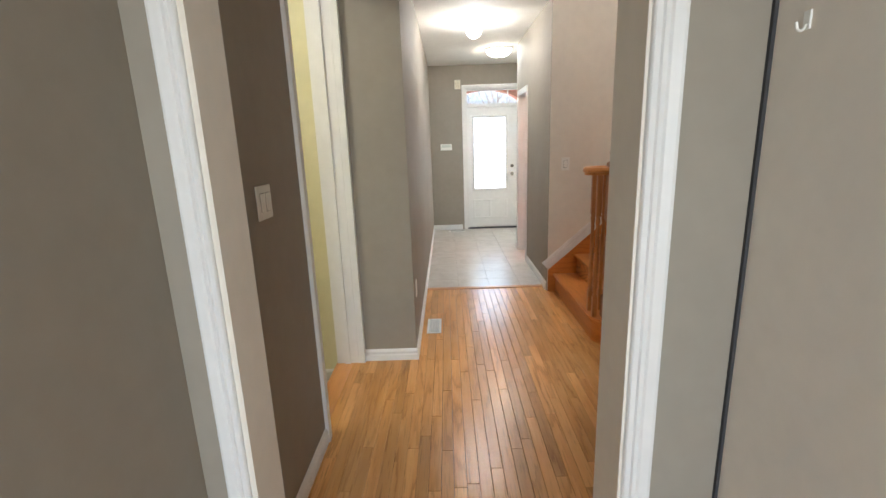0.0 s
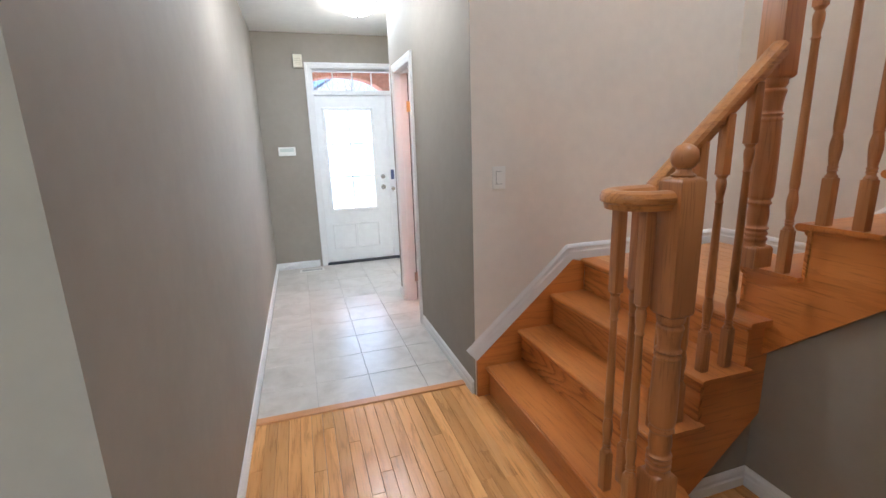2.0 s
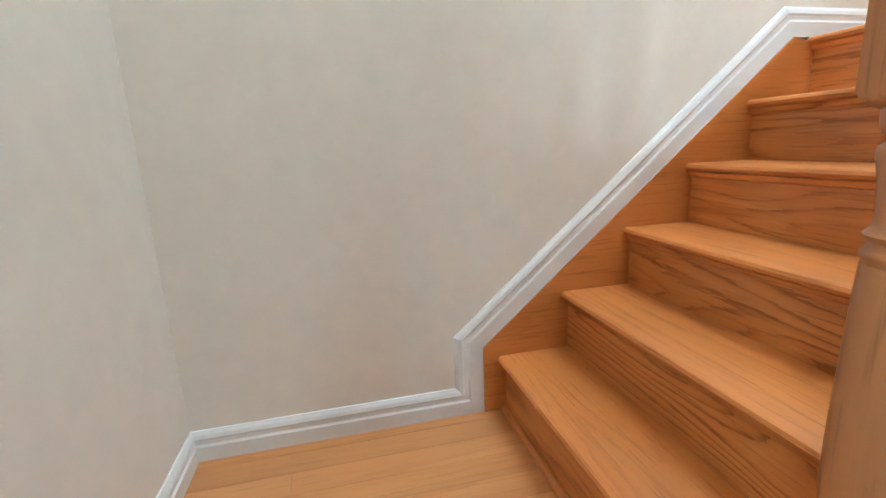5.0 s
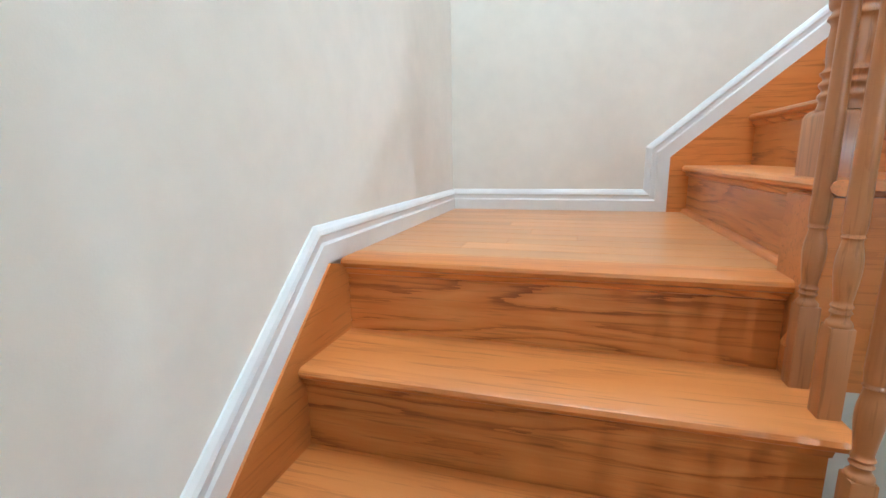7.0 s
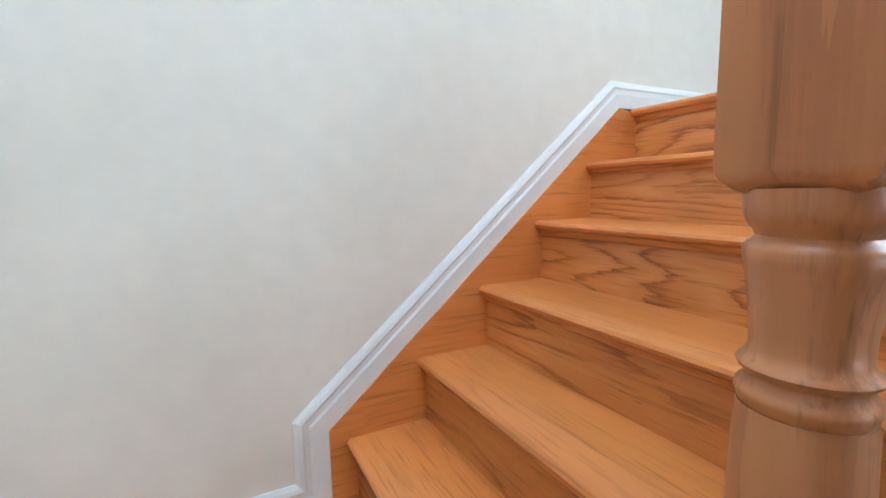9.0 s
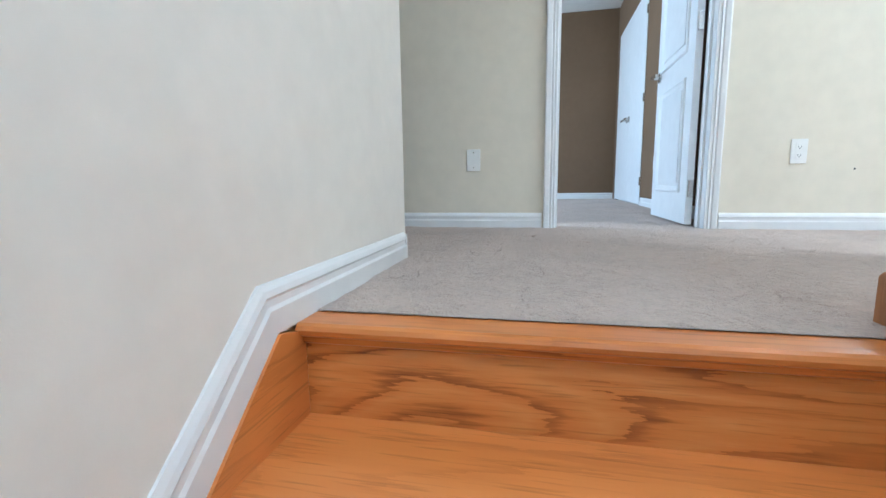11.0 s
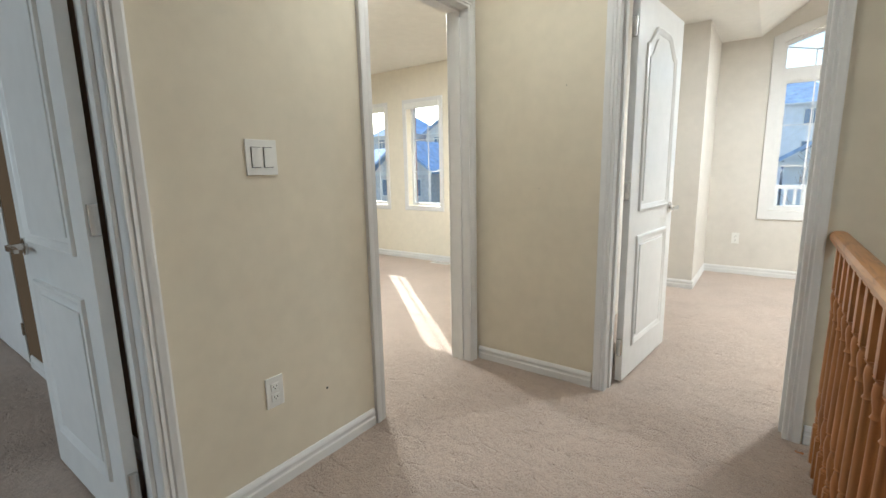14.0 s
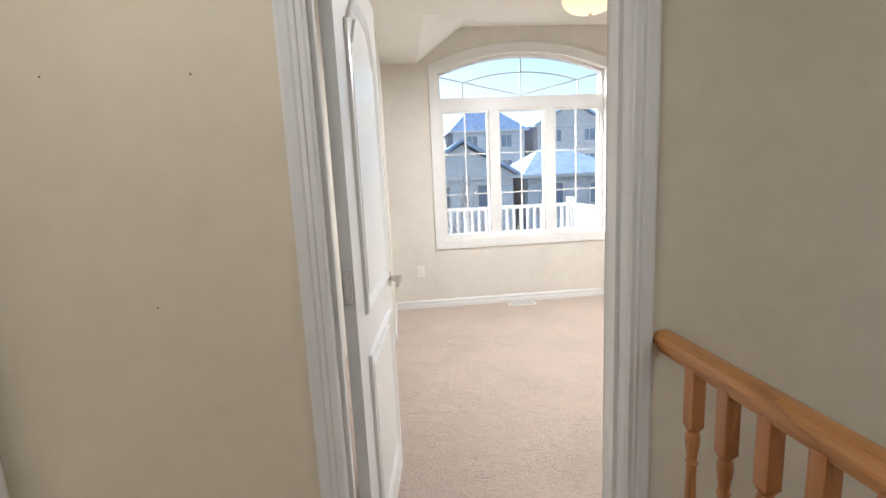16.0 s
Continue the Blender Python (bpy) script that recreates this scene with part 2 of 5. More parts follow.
M_CHROME = plain("satin_nickel", (0.62, 0.6, 0.57), 0.25, 1.0, 0.03)
M_BRASS = plain("brass", (0.72, 0.5, 0.2), 0.3, 1.0, 0.05)
M_GLASS = glass_mat("window_glass")
M_LAMP = glow("lit_lamp_glass", (1.0, 0.9, 0.74), 5.0)
M_AMBER = glow("lit_amber_glass", (1.0, 0.62, 0.26), 0.5)
# White grille greyed down: the backlit look is put into its colour
M_GRILLE_BACKLIT = plain("backlit_white_grille", (0.58, 0.59, 0.61), 0.5)
M_NEARBLACK = plain("near_black", (0.04, 0.04, 0.045), 0.7)

# ---------------------------------------------------------------- mesh helpers


def part(name, bm, material, parent=None, label="", smooth=False):
    me = bpy.data.meshes.new(name)
    bmesh.ops.recalc_face_normals(bm, faces=bm.faces)
    bm.to_mesh(me)
    bm.free()
    me.materials.append(material)
    if smooth:
        me.polygons.foreach_set("use_smooth", [True] * len(me.polygons))
        me.set_sharp_from_angle(angle=radians(35))
    ob = new(name, me)
    if parent is not None:
        ob.parent = parent
    if label:
        ob["label"] = label
    return ob


def thing(name, label, category, group="", kind=""):
    return tagged(new(name), label, category, group, kind)


def setting(name, bm, material, label, category, smooth=False):
    return tagged(part(name, bm, material, None, "", smooth), label, category, "", "structure")


def B():
    return bmesh.new()


def box(bm, x0, x1, y0, y1, z0, z1):
    vs = [bm.verts.new((x, y, z)) for z in (z0, z1) for x, y in ((x0, y0), (x1, y0), (x1, y1), (x0, y1))]
    for f in ((0, 3, 2, 1), (4, 5, 6, 7), (0, 1, 5, 4), (1, 2, 6, 5), (2, 3, 7, 6), (3, 0, 4, 7)):
        bm.faces.new([vs[i] for i in f])
    return vs


def soft_box(bm, x0, x1, y0, y1, z0, z1, r=0.004):
    """A box with its edges eased."""
    b2 = bmesh.new()
    box(b2, x0, x1, y0, y1, z0, z1)
    bmesh.ops.bevel(b2, geom=b2.edges[:], offset=r, segments=2, affect="EDGES", profile=0.6)
    me = bpy.data.meshes.new("tmp")
    b2.to_mesh(me)
    b2.free()
    bm.from_mesh(me)
    bpy.data.meshes.remove(me)


def prism(bm, poly, put, a, b):
    """A polygon of (u, v), pushed from depth a to depth b; put(u, v, h) gives the place."""
    lo = [bm.verts.new(put(u, v, a)) for u, v in poly]
    hi = [bm.verts.new(put(u, v, b)) for u, v in poly]
    bm.faces.new(lo)
    bm.faces.new(hi[::-1])
    for i in range(len(poly)):
        j = (i + 1) % len(poly)
        bm.faces.new((lo[i], lo[j], hi[j], hi[i]))


def sweep(bm, pts, profile, put, closed=False):
    """A profile of (offset to the left, height) along a flat path of (u, v), with mitred corners."""
    n = len(pts)
    offs = []
    for i in range(n):
        def way(a, b):
            d = Vector((pts[b][0] - pts[a][0], pts[b][1] - pts[a][1]))
            return d.normalized()
        if closed or 0 < i < n - 1:
            d0, d1 = way((i - 1) % n, i), way(i, (i + 1) % n)
        elif i == 0:
            d0 = d1 = way(0, 1)
        else:
            d0 = d1 = way(n - 2, n - 1)
        n0, n1 = Vector((-d0.y, d0.x)), Vector((-d1.y, d1.x))
        m = n0 + n1
        m = m / max(0.2, m.dot(n0)) if m.length > 1e-6 else n0
        offs.append(m)
    rows = [[bm.verts.new(put(p[0] + o.x * d, p[1] + o.y * d, h)) for d, h in profile] for p, o in zip(pts, offs)]
    k = len(profile)
    for i in range(n if closed else n - 1):
        a, b = rows[i], rows[(i + 1) % n]
        for j in range(k):
            q = (j + 1) % k
            bm.faces.new((a[j], b[j], b[q], a[q]))
    if not closed:
        bm.faces.new(rows[0][::-1])
        bm.faces.new(rows[-1])


def lathe(bm, prof, x, y, z, seg=16):
    rings = []
    for r, h in prof:
        rings.append([bm.verts.new((x + r * math.cos(2 * math.pi * i / seg), y + r * math.sin(2 * math.pi * i / seg), z + h)) for i in range(seg)])
    for a, b in zip(rings, rings[1:]):
        for i in range(seg):
            j = (i + 1) % seg
            bm.faces.new((a[i], a[j], b[j], b[i]))
    bm.faces.new(rings[0][::-1])
    bm.faces.new(rings[-1])


def rounded(prof, n=3):
    """Rounds a turning's profile by a curve through its points."""
    P = [Vector(p) for p in prof]
    P = [2 * P[0] - P[1]] + P + [2 * P[-1] - P[-2]]
    out = []
    for i in range(1, len(P) - 2):
        a, b, c, d = P[i - 1:i + 3]
        for k in range(n):
            t = k / n
            q = 0.5 * (2 * b + (c - a) * t + (2 * a - 5 * b + 4 * c - d) * t * t + (3 * b - a - 3 * c + d) * t ** 3)
            out.append((max(0.003, q.x), min(max(q.y, min(b.y, c.y)), max(b.y, c.y))))
    out.append(tuple(P[-2]))
    return out


def tube(bm, pts, section, up=Vector((0, 0, 1))):
    """A section of (side, up) swept along points in space; the section stays upright."""
    rows = []
    n = len(pts)
    P = [Vector(p) for p in pts]
    for i in range(n):
        d = (P[min(i + 1, n - 1)] - P[max(i - 1, 0)]).normalized()
        side = d.cross(up)
        side = side.normalized() if side.length > 1e-4 else Vector((1, 0, 0))
        v = side.cross(d).normalized()
        rows.append([bm.verts.new(P[i] + side * a + v * b) for a, b in section])
    k = len(section)
    for a, b in zip(rows, rows[1:]):
        for j in range(k):
            q = (j + 1) % k
            bm.faces.new((a[j], a[q], b[q], b[j]))
    bm.faces.new(rows[0])
    bm.faces.new(rows[-1][::-1])


def on_x(x, sign):
    """Places on a wall x = const whose face looks to +x (sign 1) or -x: u is y, v is z, h the height off it."""
    return lambda u, v, h: (x + sign * h, u, v)


def on_y(y, sign):
    return lambda u, v, h: (u, y + sign * h, v)


def on_floor(z):
    return lambda u, v, h: (u, v, z + h)


BASE = [(0, 0), (0.013, 0), (0.014, 0.046), (0.010, 0.053), (0.010, 0.066), (0.013, 0.072), (0.010, 0.083), (0.004, 0.094), (0, 0.095)]
CASE = [(0, 0), (0, 0.010), (0.004, 0.014), (0.018, 0.012), (0.022, 0.017), (0.034, 0.014), (0.040, 0.018), (0.062, 0.020), (0.070, 0.018), (0.070, 0)]
SKIRT = [(0, 0), (0, 0.013), (0.046, 0.014), (0.053, 0.010), (0.066, 0.010), (0.072, 0.013), (0.083, 0.010), (0.094, 0.004), (0.095, 0)]
CASE = [(d * 0.88, h) for d, h in CASE]
BASE = [(d, h * 0.88) for d, h in BASE]
SKIRT = [(d * 0.96, h) for d, h in SKIRT]


def baseboard(pts, z=0.0, label="white moulded baseboard along the wall"):
    """Runs with the room on the left of the path."""
    bm = B()
    sweep(bm, pts, BASE, on_floor(z))
    return setting("baseboard", bm, M_TRIM, label, "baseboard")


def casing(name, u0, u1, z0, z1, put, flip=False):
    """Moulded trim round a door opening, on one face of the wall."""
    bm = B()
    sweep(bm, [(u1, z0), (u1, z1), (u0, z1), (u0, z0)], [(-d, h) for d, h in CASE], put)
    return setting(name, bm, M_TRIM, "white fluted casing round the doorway", "trim")

# ---------------------------------------------------------------- plan
R = 0.188                    # rise of a step
UP = 16 * R                  # upper floor
CEIL1, CEIL2 = 2.69, UP + 2.45
XL, XR = -0.105, 1.11        # foyer passage
XN = -0.515                  # wall of the passage by the kitchen
YS = 4.27                    # stair wall
YF = 7.70                    # front wall
XS = 2.83                    # far side of the stairwell
YB = 1.205                   # back wall of the stairs
XU = 1.88                    # hall side of the second flight
XW = -0.975                  # wall with the two bedroom doors
T = 0.12


def wall(name, boxes, material, label):
    bm = B()
    for b in boxes:
        box(bm, *b)
    return setting(name, bm, material, label, "wall")


# --- lower storey
wall("wall_kitchen_left", [(-0.67, -0.55, -2.6, 1.04, 0, CEIL1)], M_GREY, "taupe painted wall beside the kitchen passage")
# Right wall takes the cream paint: its brighter light is put into the colour
wall("wall_kitchen_right", [(0.792, 0.912, -2.6, 0.945, 0, CEIL1)], M_CREAM, "kitchen passage wall coloured cream for the light falling on it")
wall("wall_kitchen_back", [(-0.67, -0.45, -2.72, -2.6, 0, CEIL1), (0.65, 0.912, -2.72, -2.6, 0, CEIL1), (-0.45, 0.65, -2.72, -2.6, 0, 0.5), (-0.45, 0.65, -2.72, -2.6, 2.3, CEIL1)], M_GREY, "taupe painted wall with a kitchen window opening")
wall("wall_opening", [(-0.67, -0.41, 1.04, 1.205, 0, CEIL1), (0.548, 0.912, 0.945, 1.115, 0, CEIL1), (-0.41, 0.548, 1.0, 1.12, 2.4, CEIL1)], M_CREAM, "painted wall round the cased kitchen opening")
wall("wall_passage_left", [(XN - 0.14, XN, 1.205, 2.039, 0, CEIL1), (XN - 0.14, XN, 2.039, 2.885, 2.421, CEIL1)], M_GREY, "taupe painted passage wall with a light switch")
wall("wall_pillar", [(-0.66, XL, 2.885, 3.10, 0, CEIL1)], M_GREY, "taupe painted end of the thick passage wall")
wall("wall_foyer_left", [(XL - T, XL, 3.10, YF + 0.15, 0, CEIL1)], M_GREY, "taupe painted foyer wall")
DY0, DY1 = 5.47, 6.05
wall("wall_foyer_right", [(XR, XR + T, YS + 0.004, DY0 - 0.001, 0, CEIL1), (XR, XR + T, DY1 + 0.001, 6.24, 0, CEIL1), (XR, XR + T, DY0 - 0.001, DY1 + 0.001, 2.051, CEIL1)], M_GREY, "taupe painted foyer wall with a doorway")
wall("wall_foyer_return", [(XR + T, 1.56, 6.12, 6.24, 0, CEIL1), (1.56, 1.68, 6.12, YF, 0, CEIL1)], M_GREY, "taupe painted wall of the wider foyer end")
wall("wall_front", [(XL, 0.47, YF, YF + 0.15, 0, CEIL1), (1.47, 2.85, YF, YF + 0.15, 0, CEIL1), (0.47, 1.47, YF, YF + 0.15, 2.34, CEIL1)], M_GREY, "taupe painted wall round the front door")
wall("wall_stairs_front", [(XR + 0.002, XS, YS, YS + T - 0.004, 0, UP - 0.2)], M_CREAM, "cream painted stair wall with a light switch")
wall("wall_stairs_side", [(XS, XS + T, YB - T, YS + T, -1.6, CEIL2 + 0.1)], M_CREAM, "cream painted side wall of the stairwell")
wall("wall_stairs_back", [(0.08, XS, YB - T, YB, CEIL1, CEIL2 + 0.1)], M_CREAM, "cream painted back wall of the stairs")
wall("wall_stairs_back_lower", [(0.845, XS, YB - T, YB, -1.6, CEIL1)], M_CREAM, "cream painted lower back wall of the stairs")
wall("wall_stairs_corner", [(0.76, 0.845, 1.116, YB, 0, CEIL1)], M_CREAM, "cream painted corner beside the kitchen opening")
bm = B()
prism(bm, [(YB, -1.6), (3.27, -1.6), (3.27, 0.60), (2.14, 1.6), (YB, 1.6)], lambda u, v, h: (h, u, v), XU + 0.03, XU + 0.1)
prism(bm, [(1.53, 0), (XU + 0.03, 0), (XU + 0.03, 0.36)], lambda u, v, h: (u, h, v), 3.25, 3.32)
setting("wall_under_stairs", bm, M_GREY, "taupe painted wall under the stairs", "wall")
wall("wall_kitchen_facing", [(-0.549, -0.48, 1.036, 1.0395, 0, CEIL1), (0.60, 0.7835, 0.9405, 0.9445, 0, CEIL1)], M_GREY, "taupe painted strips beside the cased kitchen opening")
# little room behind the yellow doorway
wall("wall_yellow_room", [(-2.1, -0.66, 2.885, 3.0, -0.2, CEIL1), (-2.2, -2.1, 1.0, 3.0, -0.2, CEIL1), (-2.1, -0.67, 1.0, 1.1, -0.2, CEIL1), (XN - 0.145, XN - 0.14, 1.1, 2.03, 0, CEIL1)], M_YELLOW, "pale yellow-green painted wall of a small room")
# closet room behind the foyer doorway
wall("wall_pink_room", [(XR + T, XS, YS + T, YS + T + 0.01, 0, CEIL1), (2.75, 2.85, YS + T, 6.24, 0, CEIL1), (XR + T, 2.75, 6.10, 6.119, 0, CEIL1), (XR + T, XR + T + 0.005, YS + T, DY0 - 0.1, 0, CEIL1), (XR + T, XR + T + 0.005, DY1 + 0.03, 6.10, 0, CEIL1)], M_PINK, "salmon pink painted wall of the powder room")

bm = B()
box(bm, -0.67, 0.912, -2.72, YB - T, CEIL1, CEIL1 + 0.02)
box(bm, -0.67, 0.755, YB - T, YS, CEIL1, CEIL1 + 0.02)
box(bm, XL - T, 2.85, YS, YF + 0.15, CEIL1, CEIL1 + 0.02)
box(bm, -2.2, -0.67, 1.0, 3.1, CEIL1, CEIL1 + 0.02)
setting("ceiling", bm, M_CEIL, "white textured hall ceiling", "ceiling")

# --- floors
bm = B()
box(bm, -0.67, 1.14, -2.72, 4.43, -0.08, -0.02)
box(bm, 1.14, XU + 0.03, 2.06, 4.43, -0.08, -0.02)
box(bm, 1.14, 1.2, YB, 2.06, -0.08, -0.006)
floor_wood = setting("floor_hall", bm, M_GROUT, "honey oak strip floor of the hall", "floor")
bm = B()
box(bm, XL, 2.75, 4.43, YF, -0.08, -0.008)
floor_tile = setting("floor_foyer", bm, M_TILE_GROUT, "beige square tile floor of the foyer", "floor")
bm = B()
box(bm, -2.1, -0.667, 1.1, 2.885, -0.20, -0.142)
setting("floor_small_room", bm, M_TILE, "pale vinyl floor of the small room", "floor")
bm = B()
box(bm, 1.2, XU + 0.03, YB, 2.06, -1.65, -1.6)
setting("floor_basement", bm, M_GREY, "plain floor of the basement stairwell", "floor")
bm = B()
box(bm, 1.13, 1.2, YB, 2.06, -1.6, -0.08)
box(bm, 1.2, XU + 0.03, 2.03, 2.06, -1.6, -0.08)
setting("wall_basement", bm, M_GREY, "taupe painted wall of the basement stairwell", "wall")

# oak sill and riser of the step down into the small room
bm = B()
soft_box(bm, -0.668, XN - 0.034, 2.06, 2.866, -0.022, 0.0, 0.006)
setting("trim_sill", bm, M_LANDY, "oak sill at the step down into the small room", "trim")
bm = B()
box(bm, -0.664, -0.65, 2.04, 2.885, -0.2, -0.023)
setting("trim_step_riser", bm, M_LANDY, "oak riser under the sill of the small room", "trim")

# oak saddle between wood and tile
bm = B()
soft_box(bm, XL + 0.012, XR - 0.012, 4.40, 4.455, -0.01, 0.009, 0.004)
setting("trim_saddle", bm, M_LAND, "oak reducer strip between wood and tile", "trim")

# --- upper storey
HB = [(-1.0, 0.72, -1.6, YS + 0.02, UP - 0.3, UP - 0.012), (0.72, 0.79, 2.36, YS, UP - 0.3, UP - 0.03), (0.72, 0.755, YB, 2.36, UP - 0.3, UP - 0.04)]
bm = B()
for b in HB:
    box(bm, *b)
box(bm, -5.1, -1.0, -1.6, 6.7, UP - 0.3, UP - 0.012)
box(bm, -0.6, 3.0, YS + 0.02, YF + 0.12, UP - 0.3, UP - 0.012)
setting("slab_upper", bm, M_CEIL, "painted slab of the upper floor", "floor")


def carpet(name, x0, x1, y0, y1, step, label, mat=M_CARPET_BRIGHT):
    nx, ny = max(2, int((x1 - x0) / step)), max(2, int((y1 - y0) / step))
    bm = B()
    vs = []
    for j in range(ny + 1):
        for i in range(nx + 1):
            x, y = x0 + (x1 - x0) * i / nx, y0 + (y1 - y0) * j / ny
            h = 0.005 * noise.noise((x * 3, y * 3, 0)) + 0.005 * max(0, noise.noise((x * 9, y * 9, 4))) + 0.0025 * noise.noise((x * 23, y * 23, 9))
            h *= min(1.0, (x1 - x) / 0.05 + 0.1)
            vs.append(bm.verts.new((x, y, UP + 0.003 + h)))
    for j in range(ny):
        for i in range(nx):
            a = j * (nx + 1) + i
            bm.faces.new((vs[a], vs[a + 1], vs[a + nx + 2], vs[a + nx + 1]))
    return setting(name, bm, mat, label, "carpet", True)


carpet("floor_upper_hall", XW, 0.722, -1.5, YS, 0.022, "beige cut-pile carpet of the upper hall, trodden", M_CARPET)
carpet("floor_room_a", -5.0, XW, -1.5, 2.62, 0.06, "beige cut-pile carpet of the brown bedroom", M_CARPET)
carpet("floor_room_b", -5.0, XW, 2.74, 6.6, 0.05, "beige cut-pile carpet of the sunny bedroom")
carpet("floor_room_c", -0.5, 2.9, YS, 7.69, 0.04, "beige cut-pile carpet of the front bedroom")

AY0, AY1, BY0, BY1, CX0, CX1 = 1.735, 2.465, 3.425, 4.185, -0.185, 0.565
DH = UP + 2.04
J = 0.019
wall("wall_bedroom_doors", [(XW - T, XW, -1.5, AY0 - J, UP - 0.3, CEIL2), (XW - T, XW, AY1 + J, BY0 - J, UP - 0.3, CEIL2), (XW - T, XW, BY1 + J, YS + T, UP - 0.3, CEIL2), (XW - T, XW, AY0 - J, AY1 + J, DH + 0.001, CEIL2), (XW - T, XW, BY0 - J, BY1 + J, DH + 0.001, CEIL2)], M_UPPER, "warm cream painted wall with two bedroom doorways")
wall("wall_front_bedroom", [(XW, CX0 - J, YS, YS + T, UP - 0.3, CEIL2), (CX1 + J, XS, YS, YS + T, UP - 0.2, CEIL2), (CX0 - J, CX1 + J, YS, YS + T, DH + 0.001, CEIL2)], M_UPPER, "warm cream painted wall with the front bedroom doorway")
wall("wall_hall_corner", [(0.08 - 0.02, 0.08, -1.5, YB, UP - 0.3, CEIL2), (-1.1, 0.08, -1.62, -1.5, UP - 0.3, CEIL2)], M_CREAM, "cream painted hall wall")
wall("wall_room_a", [(-5.12, -5.0, -1.5, 2.74, UP - 0.3, CEIL2), (-5.0, -4.80, 2.62, 2.74, UP, CEIL2), (-3.26, XW - T, 2.62, 2.74, UP, CEIL2), (-4.80, -3.26, 2.62, 2.74, UP + 2.05, CEIL2), (-5.0, -3.7, -1.62, -1.5, UP, CEIL2), (-2.3, XW - T, -1.62, -1.5, UP, CEIL2), (-3.7, -2.3, -1.62, -1.5, UP, UP + 0.8), (-3.7, -2.3, -1.62, -1.5, UP + 2.0, CEIL2)], M_BROWN, "chocolate brown painted bedroom wall")
bm = B()
box(bm, XW - T - 0.006, XW - T, -1.5, AY0 - 0.08, UP, CEIL2)
setting("wall_room_a_inner", bm, M_BROWN, "chocolate brown painted bedroom wall beside the door", "wall")
B1, B2 = (-4.30, -3.83), (-3.45, -2.93)
BZ0, BZ1 = 3.72, 5.01
YW = 6.58
wall("wall_room_b", [(-5.0, B1[0], YW, YW + 0.15, UP - 0.3, CEIL2), (B1[1], B2[0], YW, YW + 0.15, UP - 0.3, CEIL2), (B2[1], XW, YW, YW + 0.15, UP - 0.3, CEIL2), (B1[0], B1[1], YW, YW + 0.15, UP - 0.3, BZ0), (B2[0], B2[1], YW, YW + 0.15, UP - 0.3, BZ0), (B1[0], B1[1], YW, YW + 0.15, BZ1, CEIL2), (B2[0], B2[1], YW, YW + 0.15, BZ1, CEIL2), (-5.12, -5.0, 2.74, YW + 0.15, UP - 0.3, CEIL2), (-5.0, XW - T, 2.74, 2.745, UP, CEIL2), (XW - T - 0.006, XW - T, 2.745, BY0 - 0.08, UP, CEIL2), (XW - T, XW, YS + T, YW, UP, CEIL2)], M_ROOMB, "ivory painted bedroom wall with two narrow windows")


def arch_z(x, half, spring, rise):
    """Height of the arched head at x off the middle."""
    rad = (half * half + rise * rise) / (2 * rise)
    return spring + rise - rad + math.sqrt(max(0.0, rad * rad - x * x))


WC, WH = 1.275, 0.845         # middle and half width of the arched window
WZ0, WZM, WZS = 3.70, 5.05, 5.33


def arch_pts(half, spring, rise, n=18):
    return [(WC + half * (1 - 2 * i / n), arch_z(half * (1 - 2 * i / n), half, spring, rise)) for i in range(n + 1)]


bm = B()
ring = [(WC + WH, WZ0)] + arch_pts(WH, WZS, 0.17) + [(WC - WH, WZ0)]
yput = lambda u, v, h: (u, YF - 0.01 + h, v)
left = [(-0.5, UP - 0.3), (WC, UP - 0.3), (WC, WZ0), (WC - WH, WZ0)] + [p for p in reversed(arch_pts(WH, WZS, 0.17)) if p[0] <= WC + 1e-6] + [(WC, 6.1), (-0.5, 6.1)]
right = [(3.0, 6.1), (WC, 6.1)] + [p for p in reversed(arch_pts(WH, WZS, 0.17)) if p[0] >= WC - 1e-6] + [(WC + WH, WZ0), (WC, WZ0), (WC, UP - 0.3), (3.0, UP - 0.3)]
prism(bm, left, yput, 0, 0.2)
prism(bm, right, yput, 0, 0.2)
setting("wall_room_c_window", bm, M_ROOMC, "pale painted bedroom wall with an arched window", "wall")
wall("wall_room_c", [(-0.6, -0.48, YS + T, 6.75, UP, CEIL2), (-0.6, -0.1, 6.75, 7.69, UP, CEIL2), (2.9, 3.0, YS + T, YF, UP, CEIL2 + 0.5), (XS + T, 3.0, YS, YS + T, UP, CEIL2)], M_ROOMC, "pale painted bedroom wall")
ZC = 5.415
bm = B()
box(bm, XW - T, 0.08, -1.62, YB, CEIL2, CEIL2 + 0.03)
box(bm, XW - T, XS + T, YB, YS + T, CEIL2, CEIL2 + 0.03)
box(bm, -5.12, XW - T, -1.62, YW + 0.15, CEIL2, CEIL2 + 0.03)
box(bm, -0.6, 0.24, YS + T, YF, ZC, ZC + 0.04)
box(bm, 0.24, 3.0, YS + T, 6.4, ZC, ZC + 0.04)
prism(bm, [(0.24, ZC), (0.24, ZC + 0.04), (0.66, ZC + 0.36), (3.0, ZC + 0.36), (3.0, ZC + 0.32), (0.68, ZC + 0.32)], lambda u, v, h: (u, h, v), 6.4, YF)
box(bm, 0.24, 3.0, 6.36, 6.4, ZC + 0.04, ZC + 0.36)
setting("ceiling_upper", bm, M_CEIL, "white textured bedroom and hall ceiling with a raised vault", "ceiling")

